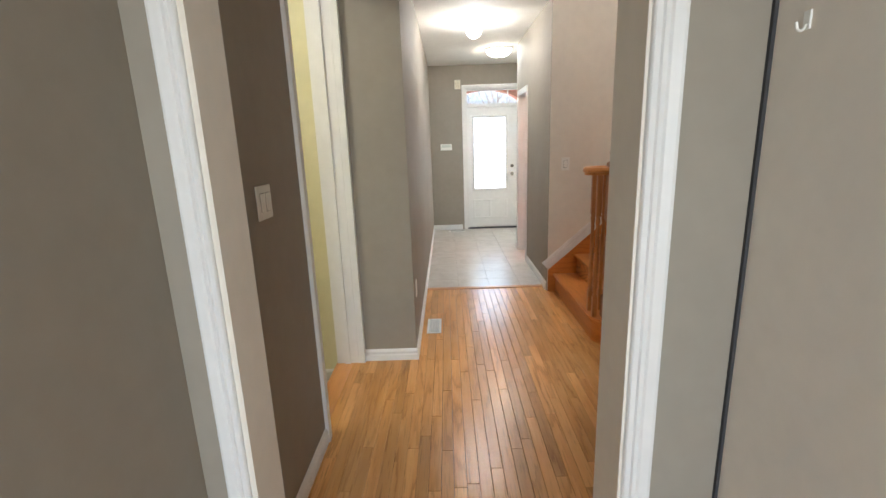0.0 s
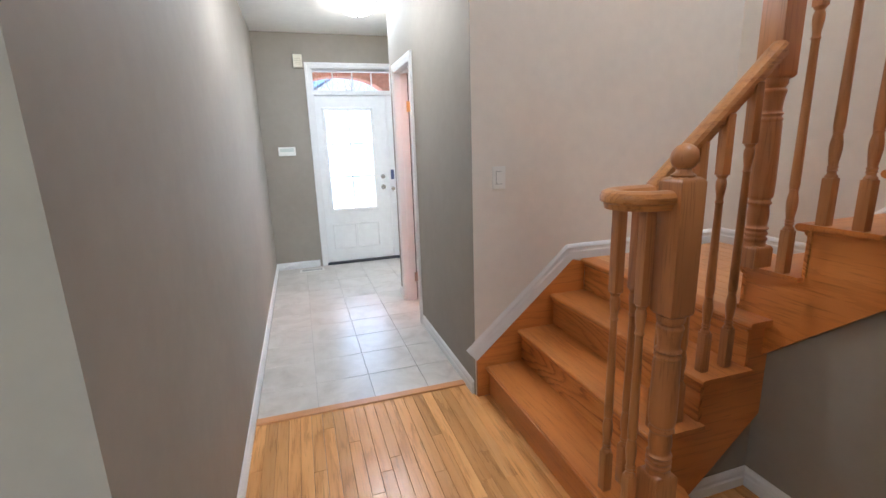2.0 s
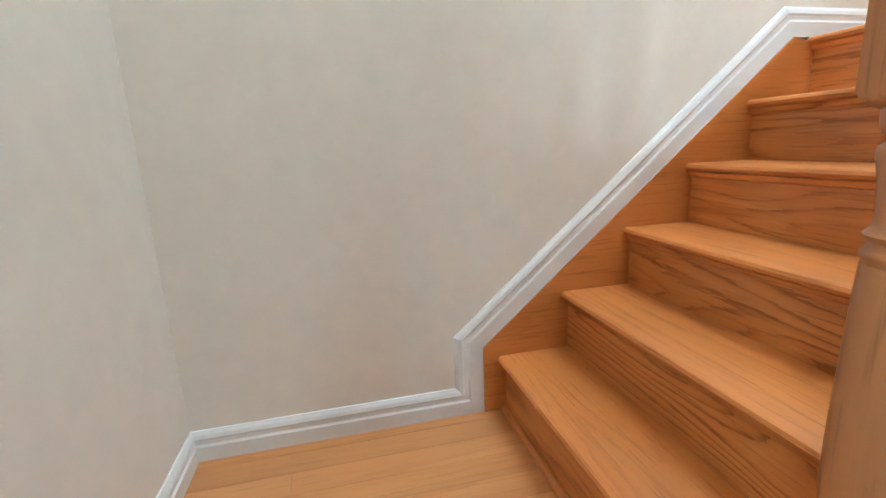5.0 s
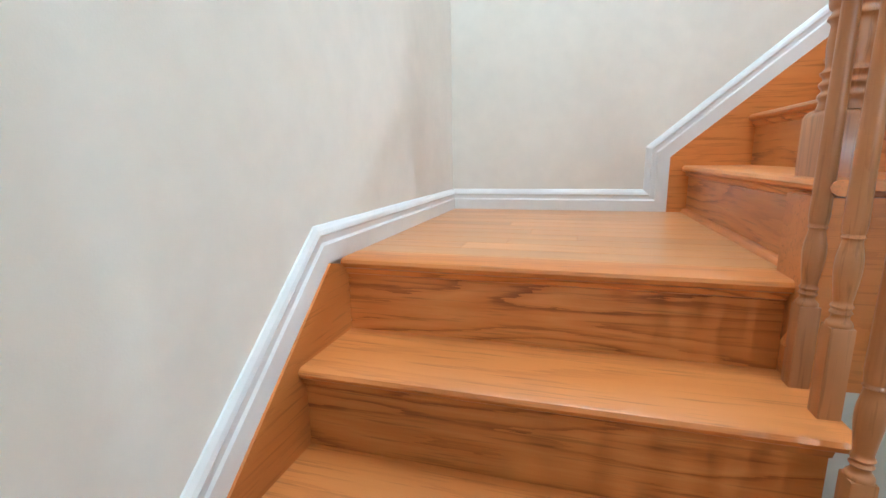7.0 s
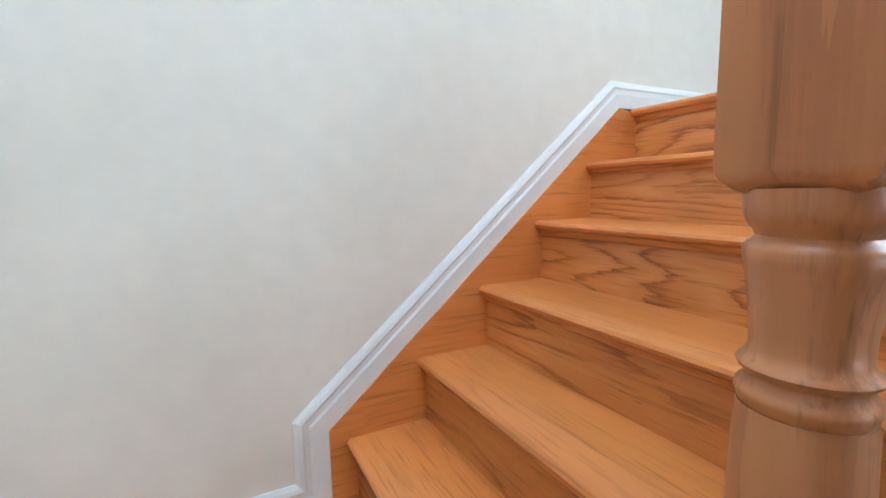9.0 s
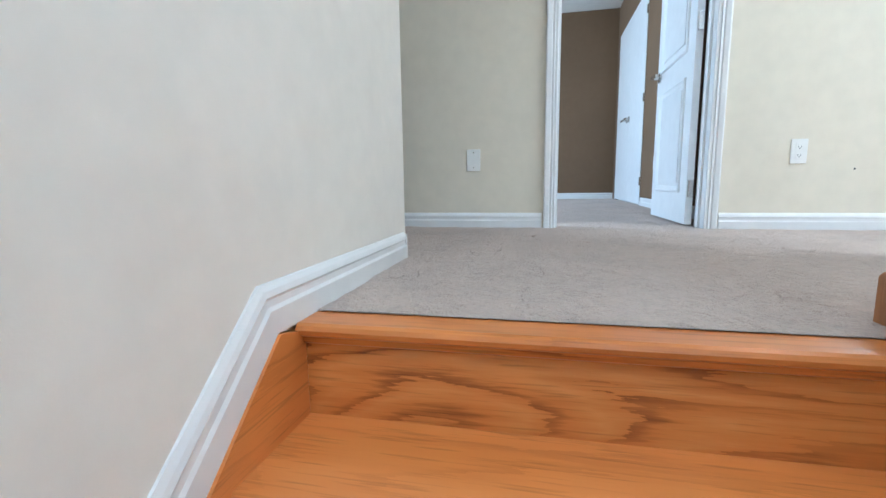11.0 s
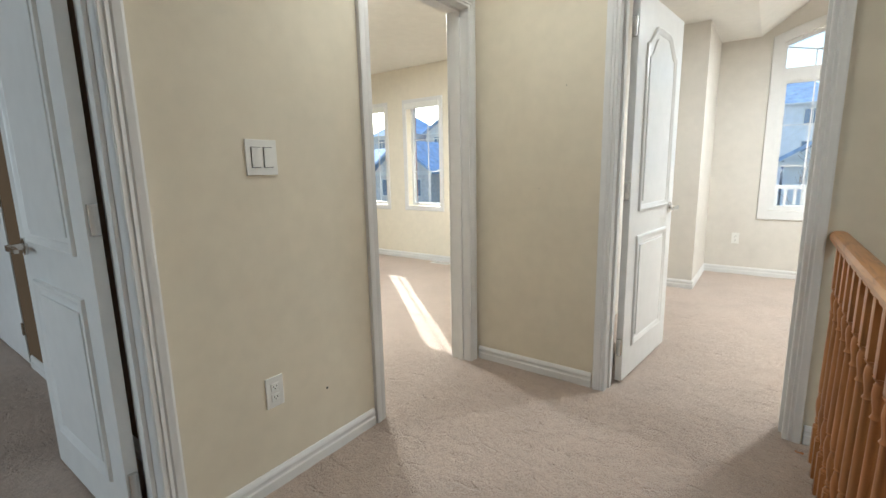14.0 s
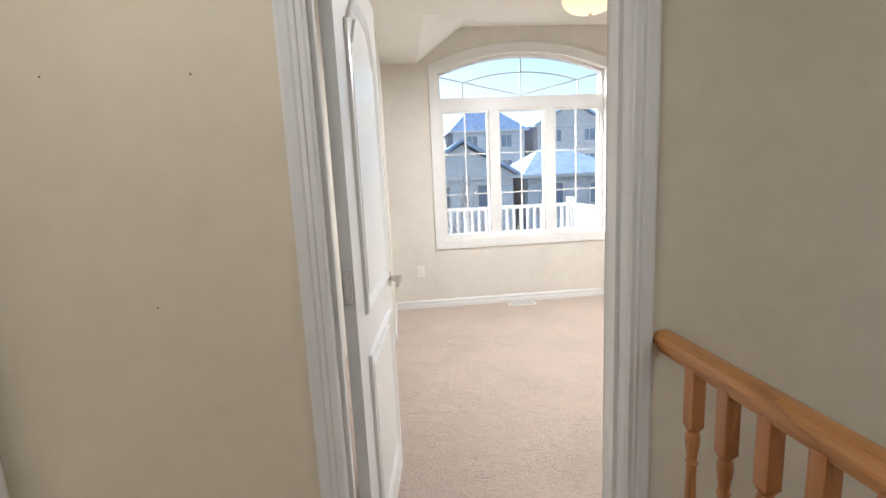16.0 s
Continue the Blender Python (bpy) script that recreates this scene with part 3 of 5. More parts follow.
# unseen deck added over the whole house, so that no daylight leaks in
bm = B()
box(bm, -5.3, 3.2, -2.9, 7.9, 6.1, 6.2)
setting("roof", bm, M_NEARBLACK, "dark flat deck added unseen above the ceilings to block daylight", "roof")
wall("wall_outer", [(-5.3, -5.2, -2.9, 6.9, -0.5, 6.1), (3.05, 3.15, -2.9, 7.9, -0.5, 6.1), (-5.3, -3.8, -2.9, -2.8, -0.5, 6.1), (-2.2, -0.6, -2.9, -2.8, -0.5, 6.1), (0.8, 3.1, -2.9, -2.8, -0.5, 6.1), (-5.2, -0.6, 6.62, 6.78, -0.5, UP - 0.3), (-0.72, -0.62, 6.78, 7.85, -0.5, 6.1)], paint("outer_brick_paint", (0.34, 0.16, 0.11)), "red brick outer wall of the house")

# brick veneer outside the sunny bedroom, its reveals seen through the windows
M_VENEER = plain("red_brown_brick", (0.34, 0.16, 0.12), 0.85, 0, 0.2, 20)
VY0, VY1 = YW + 0.152, YW + 0.195
wall("wall_veneer", [(-5.2, B1[0], VY0, VY1, UP - 0.3, 6.1), (B1[1], B2[0], VY0, VY1, UP - 0.3, 6.1), (B2[1], -0.73, VY0, VY1, UP - 0.3, 6.1)] + [(a, b, VY0, VY1, lo, hi) for a, b in (B1, B2) for lo, hi in ((UP - 0.3, BZ0), (BZ1, 6.1))], M_VENEER, "red-brown brick veneer outside the bedroom windows")

# --- baseboards
baseboard([(XN, 2.04), (XN, 1.205)])
baseboard([(XL, 7.68), (XL, 2.885), (XN + 0.05, 2.885)])
baseboard([(0.40, YF), (XL, YF)])
baseboard([(XR, YS + 0.02), (XR, DY0 - 0.07)])
baseboard([(XR, 6.10), (XR, 6.24), (1.56, 6.24), (1.56, YF)])
baseboard([(-0.55, 1.02), (-0.55, -2.6)])
baseboard([(0.792, -2.6), (0.792, 0.93)])
baseboard([(XU + 0.03, 2.1), (XU + 0.03, 3.25), (1.5, 3.25)])
baseboard([(-0.67, 2.885), (-2.1, 2.885)], -0.142)
baseboard([(XW, AY0 - 0.07), (XW, -1.5)], UP)
baseboard([(XW, BY0 - 0.07), (XW, AY1 + 0.07)], UP)
baseboard([(CX0 - 0.07, YS), (XW + 0.02, YS)], UP)
baseboard([(0.70, YS), (CX1 + 0.07, YS)], UP)
baseboard([(-1.09, 2.62), (-3.20, 2.62)], UP)
baseboard([(-5.0, 2.62), (-5.0, -1.5)], UP)
baseboard([(XW - T, YW), (-5.0, YW), (-5.0, 2.75)], UP)
baseboard([(2.9, 7.69), (-0.1, 7.69), (-0.1, 6.75), (-0.46, 6.75)], UP)


# --- door frames
def jamb(name, axis, c0, c1, u0, u1, z0, z1, label="white painted door jamb"):
    """Lining boards of a doorway through a wall from c0 to c1 across it."""
    bm = B()
    t = 0.018
    for a, b, lo, hi in ((u0, u0 + t, z0, z1), (u1 - t, u1, z0, z1), (u0 + t, u1 - t, z1 - t, z1)):
        if axis == "x":
            box(bm, c0, c1, a, b, lo, hi)
        else:
            box(bm, a, b, c0, c1, lo, hi)
    m = (c0 + c1) / 2
    s = 0.012
    for a, b, lo, hi in ((u0 + t, u0 + t + s, z0, z1 - t), (u1 - t - s, u1 - t, z0, z1 - t), (u0 + t, u1 - t, z1 - t - s, z1 - t)):
        if axis == "x":
            box(bm, m - 0.018, m + 0.018, a, b, lo, hi)
        else:
            box(bm, a, b, m - 0.018, m + 0.018, lo, hi)
    return setting(name, bm, M_TRIM, label, "door frame")


jamb("door_frame_a", "x", XW - T - 0.003, XW + 0.003, AY0 - 0.018, AY1 + 0.018, UP, DH)
jamb("door_frame_b", "x", XW - T - 0.003, XW + 0.003, BY0 - 0.018, BY1 + 0.018, UP, DH)
jamb("door_frame_c", "y", YS - 0.003, YS + T + 0.003, CX0 - 0.018, CX1 + 0.018, UP, DH)
for u0, u1 in ((AY0, AY1), (BY0, BY1)):
    casing("trim_door", u0, u1, UP, DH - 0.018, on_x(XW, 1))
    casing("trim_door", u0, u1, UP, DH - 0.018, on_x(XW - T, -1))
casing("trim_door", CX0, CX1, UP, DH - 0.018, on_y(YS, -1))
casing("trim_door", CX0, CX1, UP, DH - 0.018, on_y(YS + T, 1))
# foyer doorway
jamb("door_frame_foyer", "x", XR - 0.003, XR + T + 0.003, DY0, DY1, 0, 2.05)
casing("trim_door", DY0 + 0.018, DY1 - 0.018, 0, 2.03, on_x(XR, -1))
# yellow doorway
jamb("door_frame_small_room", "x", XN - 0.145, XN + 0.004, 2.04, 2.868, 0, 2.42)
bm = B()
sweep(bm, [(2.055, 0), (2.055, 2.42)], CASE, on_x(XN, 1))
setting("trim_door", bm, M_TRIM, "white casing at the side of the doorway", "trim")
bm = B()
box(bm, XN + 0.006, XN + 0.05, 2.845, 2.884, 0, 2.42)
setting("trim_jamb_board", bm, M_TRIM, "white board lining the end of the thick wall", "trim")
# kitchen opening: plaster jambs with wood casing towards the kitchen
casing("trim_opening", -0.425, 0.555, 0, 2.4, lambda u, v, h: (u, 1.04 - (u + 0.425) * 0.097 - h, v))

# Near-black strip stands in for the shade in the passage corner
bm = B()
box(bm, 0.784, 0.7915, 0.932, 0.944, 0, 2.4)
setting("trim_dark_strip", bm, M_NEARBLACK, "dark narrow strip put in for the shaded line at the passage corner", "trim")

# ---------------------------------------------------------------- stairs
def flight_place(origin, along, right, base):
    """Maps (distance up the flight, distance from the wall, height) to the world."""
    o, a, r = Vector(origin), Vector(along), Vector(right)
    return lambda s, w, z: tuple((o + a * s + r * w).to_2d()) + (base + z,)


def build_flight(put, n, g, width, tread_mat, riser_mat, string_mat, label, first=0, last_w=None):
    """n risers; the last one reaches the landing. Treads are parts with a rounded nosing."""
    st = thing("stair_flight", label, "stairs", "stair flights")
    nose = [(0, -0.012), (0.003, -0.020), (0.012, -0.026), (0.03, -0.027), (0.03, -0.018), (g + 0.035, -0.018), (g + 0.035, 0), (0.012, 0), (0.004, -0.004)]
    for k in range(first, n):
        s0 = k * g
        z = (k + 1) * R
        if k < n - 1:
            bm = B()
            over = 0.028
            prism(bm, [(s0 + a, z + b) for a, b in nose], lambda u, v, h: put(u, h, v), 0.018, width + over)
            part("tread", bm, tread_mat, st, "", True)
        bm = B()
        prism(bm, [(s0 + 0.027, z - R), (s0 + 0.045, z - R), (s0 + 0.045, z - 0.02), (s0 + 0.027, z - 0.02)], lambda u, v, h: put(u, h, v), 0.018, width)
        part("riser", bm, riser_mat, st)
        bm = B()
        prism(bm, [(s0 + 0.027, z - 0.027), (s0 + 0.027, z - 0.045), (s0 + 0.018, z - 0.040), (s0 + 0.013, z - 0.027)], lambda u, v, h: put(u, h, v), 0.018, width)
        part("cove_moulding", bm, riser_mat, st)
    # closed string on the wall side
    e = (n - 1) * g - 0.055
    bm = B()
    prism(bm, [(-0.045, 0), (-0.045, 0.222), (e, n * R), (e + 0.08, n * R - 0.02), (e + 0.08, n * R - 0.3), (0.2, 0.0)], lambda u, v, h: put(u, h, v), 0.0015, 0.019)
    part("wall_string", bm, string_mat, st)
    return st


def open_string(st, put, n, g, width, mat, drop=0.30, start=0.03, foot=0.0, side=0.025):
    """Cut string on the open side: saw-toothed above, raked below."""
    pts = [(start, foot)]
    for k in range(n):
        pts += [(k * g + 0.04, max(foot, k * R - (0 if k else 0.0))), (k * g + 0.04, (k + 1) * R - 0.022)]
    pts += [((n - 1) * g + 0.22, n * R - 0.022), ((n - 1) * g + 0.22, (n * R) - drop)]
    e = pts[-1]
    slope = R / g
    x0 = e[0] - (e[1] - foot) / slope
    if x0 > start + 0.02:
        pts.append((x0, foot))
    else:
        pts.append((start, e[1] - (e[0] - start) * slope))
        pts = pts[1:]
    clean = [pts[0]]
    for p in pts[1:]:
        if abs(p[0] - clean[-1][0]) > 1e-4 or abs(p[1] - clean[-1][1]) > 1e-4:
            clean.append(p)
    bm = B()
    prism(bm, clean, lambda u, v, h: put(u, h, v), width - side, width)
    part("open_string", bm, mat, st)
    return st


F1 = flight_place((1.161, YS, 0), (1, 0, 0), (0, -1, 0), 0.0)
F2 = flight_place((XS, 3.366, 0), (0, -1, 0), (-1, 0, 0), 4 * R)
F3 = flight_place((1.871, YB, 0), (-1, 0, 0), (0, 1, 0), 10 * R)
G1, G2, G3 = 0.2045, 0.2126, 0.213
W1, W2, W3 = 1.045, XS - XU, 1.12
st1 = build_flight(F1, 4, G1, W1, M_OAKY, M_RISERY, M_OAKX, "stained oak stairs with a bullnose first step", 1)
open_string(st1, F1, 4, G1, W1, M_OAKX, 0.33, G1 + 0.04, 0.02)
st2 = build_flight(F2, 6, G2, W2, M_OAKX, M_RISERX, M_OAKY, "stained oak stairs between the two landings")
open_string(st2, F2, 6, G2, W2, M_OAKY, 0.27, -0.12, -0.3)
st3 = build_flight(F3, 6, G3, W3, M_OAKY, M_RISERY, M_OAKX, "stained oak stairs up to the carpeted hall")
open_string(st3, F3, 6, G3, W3, M_OAKX, 0.32, -0.02, -0.12)
bm = B()
box(bm, 1.66, 1.8785, 2.215, 2.345, 9 * R, 11 * R - 0.03)
part("string_block", bm, M_OAKX, st3)
# soffits that close the flights from below
for st, F, n, g, w in ((st2, F2, 6, G2, W2), (st3, F3, 6, G3, W3)):
    bm = B()
    prism(bm, [(-0.05, -0.27), (n * g, n * R - 0.33), (n * g, n * R - 0.31), (-0.05, -0.25)], lambda u, v, h: F(u, h, v), 0.02, w - 0.03)
    part("soffit", bm, M_CEIL, st)

# bullnose first step, rounded round the starting newel
BN = (1.345, 3.138)
def bull(r, x0):
    pts = [(x0, YS - 0.02), (x0, BN[1] + 0.0)]
    cx = x0 + r
    pts += [(cx - r * math.cos(a), BN[1] - r * math.sin(a)) for a in [math.pi * i / 14 for i in range(1, 15)]]
    pts += [(x0 + 2 * r, 3.24), (1.47, 3.24), (1.47, YS - 0.02)]
    return pts
bm = B()
prism(bm, bull(0.155, 1.161), on_floor(0), R - 0.026, R)
bmesh.ops.bevel(bm, geom=[e for e in bm.edges if abs(e.verts[0].co.z - e.verts[1].co.z) < 1e-5], offset=0.010, segments=3, affect="EDGES")
part("tread", bm, M_OAKY, st1, "", True)
bm = B()
prism(bm, bull(0.128, 1.188), on_floor(0), 0, R - 0.026)
part("riser", bm, M_OAKY, st1, "bent oak riser round the bullnose step", True)
bm = B()
prism(bm, bull(0.139, 1.177), on_floor(0), R - 0.044, R - 0.026)
part("cove_moulding", bm, M_OAKY, st1, "", True)

# landings: strip boards on a deck with a nosed front edge
def landing(name, x0, x1, y0, y1, z, mat, width, along_x, label):
    bm = B()
    box(bm, x0, x1, y0, y1, z - 0.2, z - 0.02)
    ob = setting(name, bm, M_OAKX, label, "floor")
    u0, u1, v0, v1 = (x0, x1, y0, y1) if along_x else (y0, y1, x0, x1)
    v = v0
    while v < v1 - 0.005:
        b = min(v + width, v1)
        u = u0
        while u < u1 - 0.005:
            e = u + random.uniform(0.25, 0.9)
            if u1 - e < 0.2:
                e = u1
            bm = B()
            g = 0.0004
            lo, hi = (u + g, e - g), (v + g, b - g)
            soft_box(bm, *(lo + hi if along_x else hi + lo), z - 0.0205, z, 0.0012)
            part("board", bm, mat, ob)
            u = e
        v = b
    return ob


l1 = landing("floor_landing_1", 1.8645, XS, 3.342, YS, 4 * R, M_LANDY, 0.083, False, "honey oak boards of the first stair landing")
l2 = landing("floor_landing_2", 1.847, XS, YB, 2.2125, 10 * R, M_LAND, 0.083, True, "honey oak boards of the second stair landing")
nose = [(0, -0.012), (0.003, -0.022), (0.012, -0.027), (0.09, -0.027), (0.09, 0), (0.012, 0), (0.004, -0.004)]
bm = B()
prism(bm, [(1.774 + a, 4 * R + b) for a, b in nose], lambda u, v, h: (u, h, v), YS - 0.012, 3.20)
box(bm, 1.8645, 1.93, 3.20, 3.341, 4 * R - 0.027, 4 * R)
part("nosing", bm, M_OAKY, l1, "", True)
bm = B()
prism(bm, [(2.303 - a, 10 * R + b) for a, b in nose], lambda u, v, h: (h, u, v), XS - 0.012, XU - 0.03)
part("nosing", bm, M_OAKX, l2, "", True)
bm = B()
prism(bm, [(0.806 - a, UP + b) for a, b in nose], lambda u, v, h: (u, h, v), YB + 0.012, 2.36)
box(bm, 0.60, 0.80, 2.36, YS - 0.002, UP - 0.027, UP)
setting("trim_landing_nosing", bm, M_OAKY, "oak nosing along the edge of the upper hall", "trim")
bm = B()
box(bm, 0.775, 0.795, 2.36, YS - 0.002, UP - 0.32, UP - 0.03)
setting("trim_well_fascia", bm, M_CREAM, "painted fascia of the stairwell edge", "trim")
# quarter rounds where flights meet landings
for p0, p1, mat in (((1.846, YB + 0.02, 10 * R), (1.846, 2.27, 10 * R), M_OAKY), ((XS - 0.02, 3.341, 4 * R), (XU, 3.341, 4 * R), M_OAKX)):
    bm = B()
    r = 0.017
    tube(bm, [p0, p1], [(r * math.cos(a), r * math.sin(a)) for a in [math.pi * i / 8 for i in range(9)]])
    setting("trim_quarter_round", bm, mat, "oak quarter round at the foot of the riser", "trim")

# white skirts that follow the flights
def skirt(path, put):
    bm = B()
    sweep(bm, path, SKIRT, put)
    setting("trim_stair_skirt", bm, M_TRIM, "white moulded skirt following the stairs", "trim")


def skirt_path(n, g, s_from, s_to):
    e = (n - 1) * g - 0.055
    pts = [(-0.045, 0.222), (e, n * R), (s_to, n * R)]
    if s_from < -0.05:
        pts = [(s_from, 0), (-0.045, 0)] + pts
    return pts


skirt([(1.161 + s, z) for s, z in skirt_path(4, G1, -0.045, XS - 1.161)], on_y(YS, -1))
skirt([(s, 4 * R + z) for s, z in skirt_path(6, G2, 3.366 - YS, 3.366 - YB)], lambda u, v, h: (XS - h, 3.366 - u, v))
skirt([(s, 10 * R + z) for s, z in skirt_path(6, G3, 1.871 - XS, 1.871 - 0.08)], lambda u, v, h: (1.871 - u, YB + h, v))
baseboard([(0.08, YB + 0.013), (0.08, -1.5)], UP)


# ---------------------------------------------------------------- balustrade
TURN_LOW = [(0.021, 0), (0.0205, 0.006), (0.015, 0.012), (0.0145, 0.018), (0.018, 0.022), (0.0145, 0.027), (0.018, 0.032), (0.0145, 0.038), (0.016, 0.05), (0.0205, 0.085), (0.020, 0.11), (0.015, 0.135), (0.018, 0.14), (0.015, 0.146), (0.0185, 0.16)]
TURN_TOP = [(0.0125, -0.10), (0.0165, -0.094), (0.0125, -0.086), (0.0135, -0.07), (0.018, -0.04), (0.017, -0.02), (0.0135, -0.012), (0.0175, -0.006), (0.021, 0)]
made_balusters = {}


def baluster_mesh(h, cap):
    key = (round(h, 2), cap)
    if key not in made_balusters:
        bm = B()
        tall = key[0]
        lo, hi = 0.155, max(0.42, tall - cap)
        a = 0.0168
        soft_box(bm, -a, a, -a, a, 0, lo, 0.003)
        soft_box(bm, -a, a, -a, a, hi, tall, 0.003)
        lathe(bm, rounded([(r * 0.84, lo + z) for r, z in TURN_LOW] + [(r * 0.92, hi + z) for r, z in TURN_TOP], 2), 0, 0, 0, 14)
        me = bpy.data.meshes.new("baluster")
        bmesh.ops.recalc_face_normals(bm, faces=bm.faces)
        bm.to_mesh(me)
        bm.free()
        me.materials.append(M_OAKZ)
        me.polygons.foreach_set("use_smooth", [True] * len(me.polygons))
        me.set_sharp_from_angle(angle=radians(55))
        made_balusters[key] = me
    return made_balusters[key]


def baluster(parent, x, y, z, top, cap=0.20):
    ob = new("baluster", baluster_mesh(top - z, cap))
    ob.location = (x, y, z)
    ob.parent = parent
    return ob


def newel(parent, x, y, z, blocks, top, ball=True, half=0.043):
    """Square blocks (from, to) with turnings between them; heights are above z."""
    bm = B()
    for lo, hi in blocks:
        b2 = bmesh.new()
        box(b2, x - half, x + half, y - half, y + half, z + lo, z + hi)
        ends = [e for e in b2.edges if abs(e.verts[0].co.z - e.verts[1].co.z) < 1e-6 and (e.verts[0].co.z > z + 0.01)]
        bmesh.ops.bevel(b2, geom=ends, offset=0.016, segments=3, affect="EDGES", profile=0.4)
        me = bpy.data.meshes.new("tmp")
        b2.to_mesh(me)
        b2.free()
        bm.from_mesh(me)
        bpy.data.meshes.remove(me)
    for (l0, h0), (l1, h1) in zip(blocks, blocks[1:]):
        d = l1 - h0
        k = half / 0.043
        prof = [(0.040, -0.004), (0.036, 0.008), (0.040, 0.016), (0.034, 0.024), (0.040, 0.032), (0.034, 0.040), (0.040, 0.048), (0.033, 0.056), (0.036, 0.085), (0.033, 0.112), (0.040, 0.120), (0.034, 0.130), (0.040, 0.138), (0.042, 0.16)]
        prof = [(r, h * 1.28) for r, h in prof]
        prof += [(0.042, d * 0.5), (0.039, d - 0.15), (0.037, d - 0.14), (0.040, d - 0.13), (0.034, d - 0.12), (0.040, d - 0.112), (0.033, d - 0.10), (0.036, d - 0.06), (0.040, d - 0.035), (0.033, d - 0.026), (0.040, d - 0.014), (0.041, d + 0.004)]
        lathe(bm, rounded([(r * k, h0 + h) for r, h in prof]), x, y, z, 24)
    if ball:
        t = blocks[-1][1]
        bp = [(0.028, t - 0.01), (0.034, t + 0.004), (0.022, t + 0.012), (0.020, t + 0.022)] + [(0.038 * math.cos(a), t + 0.053 + 0.038 * math.sin(a)) for a in [math.radians(d) for d in range(-55, 91, 14)]]
        lathe(bm, bp, x, y, z, 20)
    ob = part("newel_post", bm, M_OAKZ, parent, "", True)
    ob.data.set_sharp_from_angle(angle=radians(55))
    return ob


GRIP = [(0.016, -0.030), (0.020, -0.012), (0.031, -0.004), (0.033, 0.012), (0.026, 0.026), (0.012, 0.033), (-0.012, 0.033), (-0.026, 0.026), (-0.033, 0.012), (-0.031, -0.004), (-0.020, -0.012), (-0.016, -0.030)]


GRIP = [(a * 0.92, b * 0.88) for a, b in GRIP]


def smooth_path(pts, n=6):
    """Catmull-Rom through the points."""
    P = [Vector(p) for p in pts]
    P = [2 * P[0] - P[1]] + P + [2 * P[-1] - P[-2]]
    out = []
    for i in range(1, len(P) - 2):
        a, b, c, d = P[i - 1:i + 3]
        for k in range(n):
            t = k / n
            out.append(0.5 * (2 * b + (c - a) * t + (2 * a - 5 * b + 4 * c - d) * t * t + (3 * b - a - 3 * c + d) * t ** 3))
    out.append(P[-2])
    return out


def handrail(parent, pts, mat=None, curved=False):
    bm = B()
    tube(bm, smooth_path(pts) if curved else pts, GRIP)
    return part("handrail", bm, mat or M_OAKY, parent, "", True)


N1 = (1.292, 3.092)
N2 = (1.868, 3.300)
N3 = (1.813, 2.222)
N4 = (0.674, 2.276)
rail = thing("stair_railing", "stained oak balustrade with turned balusters and ball-topped newels", "railing")
newel(rail, *N1, R, [(0, 0.17), (0.71, 1.128)], 1.2)
newel(rail, *N2, 5 * R, [(0, 0.085), (0.665, 1.04)], 1.2)
newel(rail, *N3, 11 * R, [(0, 0.125), (0.655, 1.16)], 1.2)
RY = 3.258
def rail1_z(x):
    return 1.318 + (x - 1.415) * 0.91
handrail(rail, [(N2[0] - 0.03, 3.268, rail1_z(1.84)), (1.55, 3.266, rail1_z(1.55)), (1.325, 3.262, rail1_z(1.325))], M_RAILX)
bm = B()
tube(bm, smooth_path([(1.352, 3.262, 1.250), (1.28, 3.261, 1.250), (1.21, 3.255, 1.250), (1.155, 3.228, 1.250), (1.130, 3.175, 1.250), (1.150, 3.125, 1.250), (1.20, 3.098, 1.250), (N1[0] - 0.03, 3.092, 1.250)]), GRIP)
part("volute", bm, M_RAILX, rail, "flat curved end of the oak handrail", True)
for x, y, z in ((1.205, 3.240, R), (1.20, 3.115, R), (1.285, 3.246, R)):
    baluster(rail, x, y, z, 1.228, 0.29)
for x, z in ((1.42, 2 * R), (1.53, 2 * R), (1.63, 3 * R), (1.74, 3 * R)):
    baluster(rail, x, RY + 0.003, z, rail1_z(x) - 0.02)
handrail(rail, [(N2[0] + 0.005, N2[1] - 0.03, 1.955), (N3[0] + 0.05, 2.28, 11 * R + 0.78)], M_RAIL)
for k in range(5):
    for d in (0.075, 0.18):
        y = 3.366 - k * G2 - d
        if k == 0 and d < 0.1:
            continue
        f = (3.275 - y) / (3.275 - 2.28)
        baluster(rail, 1.872, y, (5 + k) * R, 1.955 + f * (11 * R + 0.78 - 1.955) - 0.02)
handrail(rail, [(N3[0] - 0.03, 2.245, 11 * R + 0.98), (N4[0] + 0.04, 2.26, UP + 0.98)], M_RAILX)
for k in range(5):
    for d in (0.075, 0.18):
        x = 1.871 - k * G3 - d
        if k == 0 and d < 0.1:
            continue
        f = (1.795 - x) / (1.795 - 0.695)
        baluster(rail, x, 2.26, (11 + k) * R, 11 * R + 0.98 + f * (UP - 11 * R) - 0.02)

upper_rail = thing("landing_railing", "stained oak balustrade along the upper hall edge", "railing")
newel(upper_rail, *N4, UP, [(0, 0.10), (0.705, 1.12)], 1.2, True, 0.046)
handrail(upper_rail, [(0.672, N4[1] + 0.03, UP + 0.878), (0.665, YS - 0.003, UP + 0.878)], M_RAIL)
for i in range(17):
    y = 2.39 + i * 0.109
    baluster(upper_rail, 0.665, y, UP, UP + 0.858, 0.15)

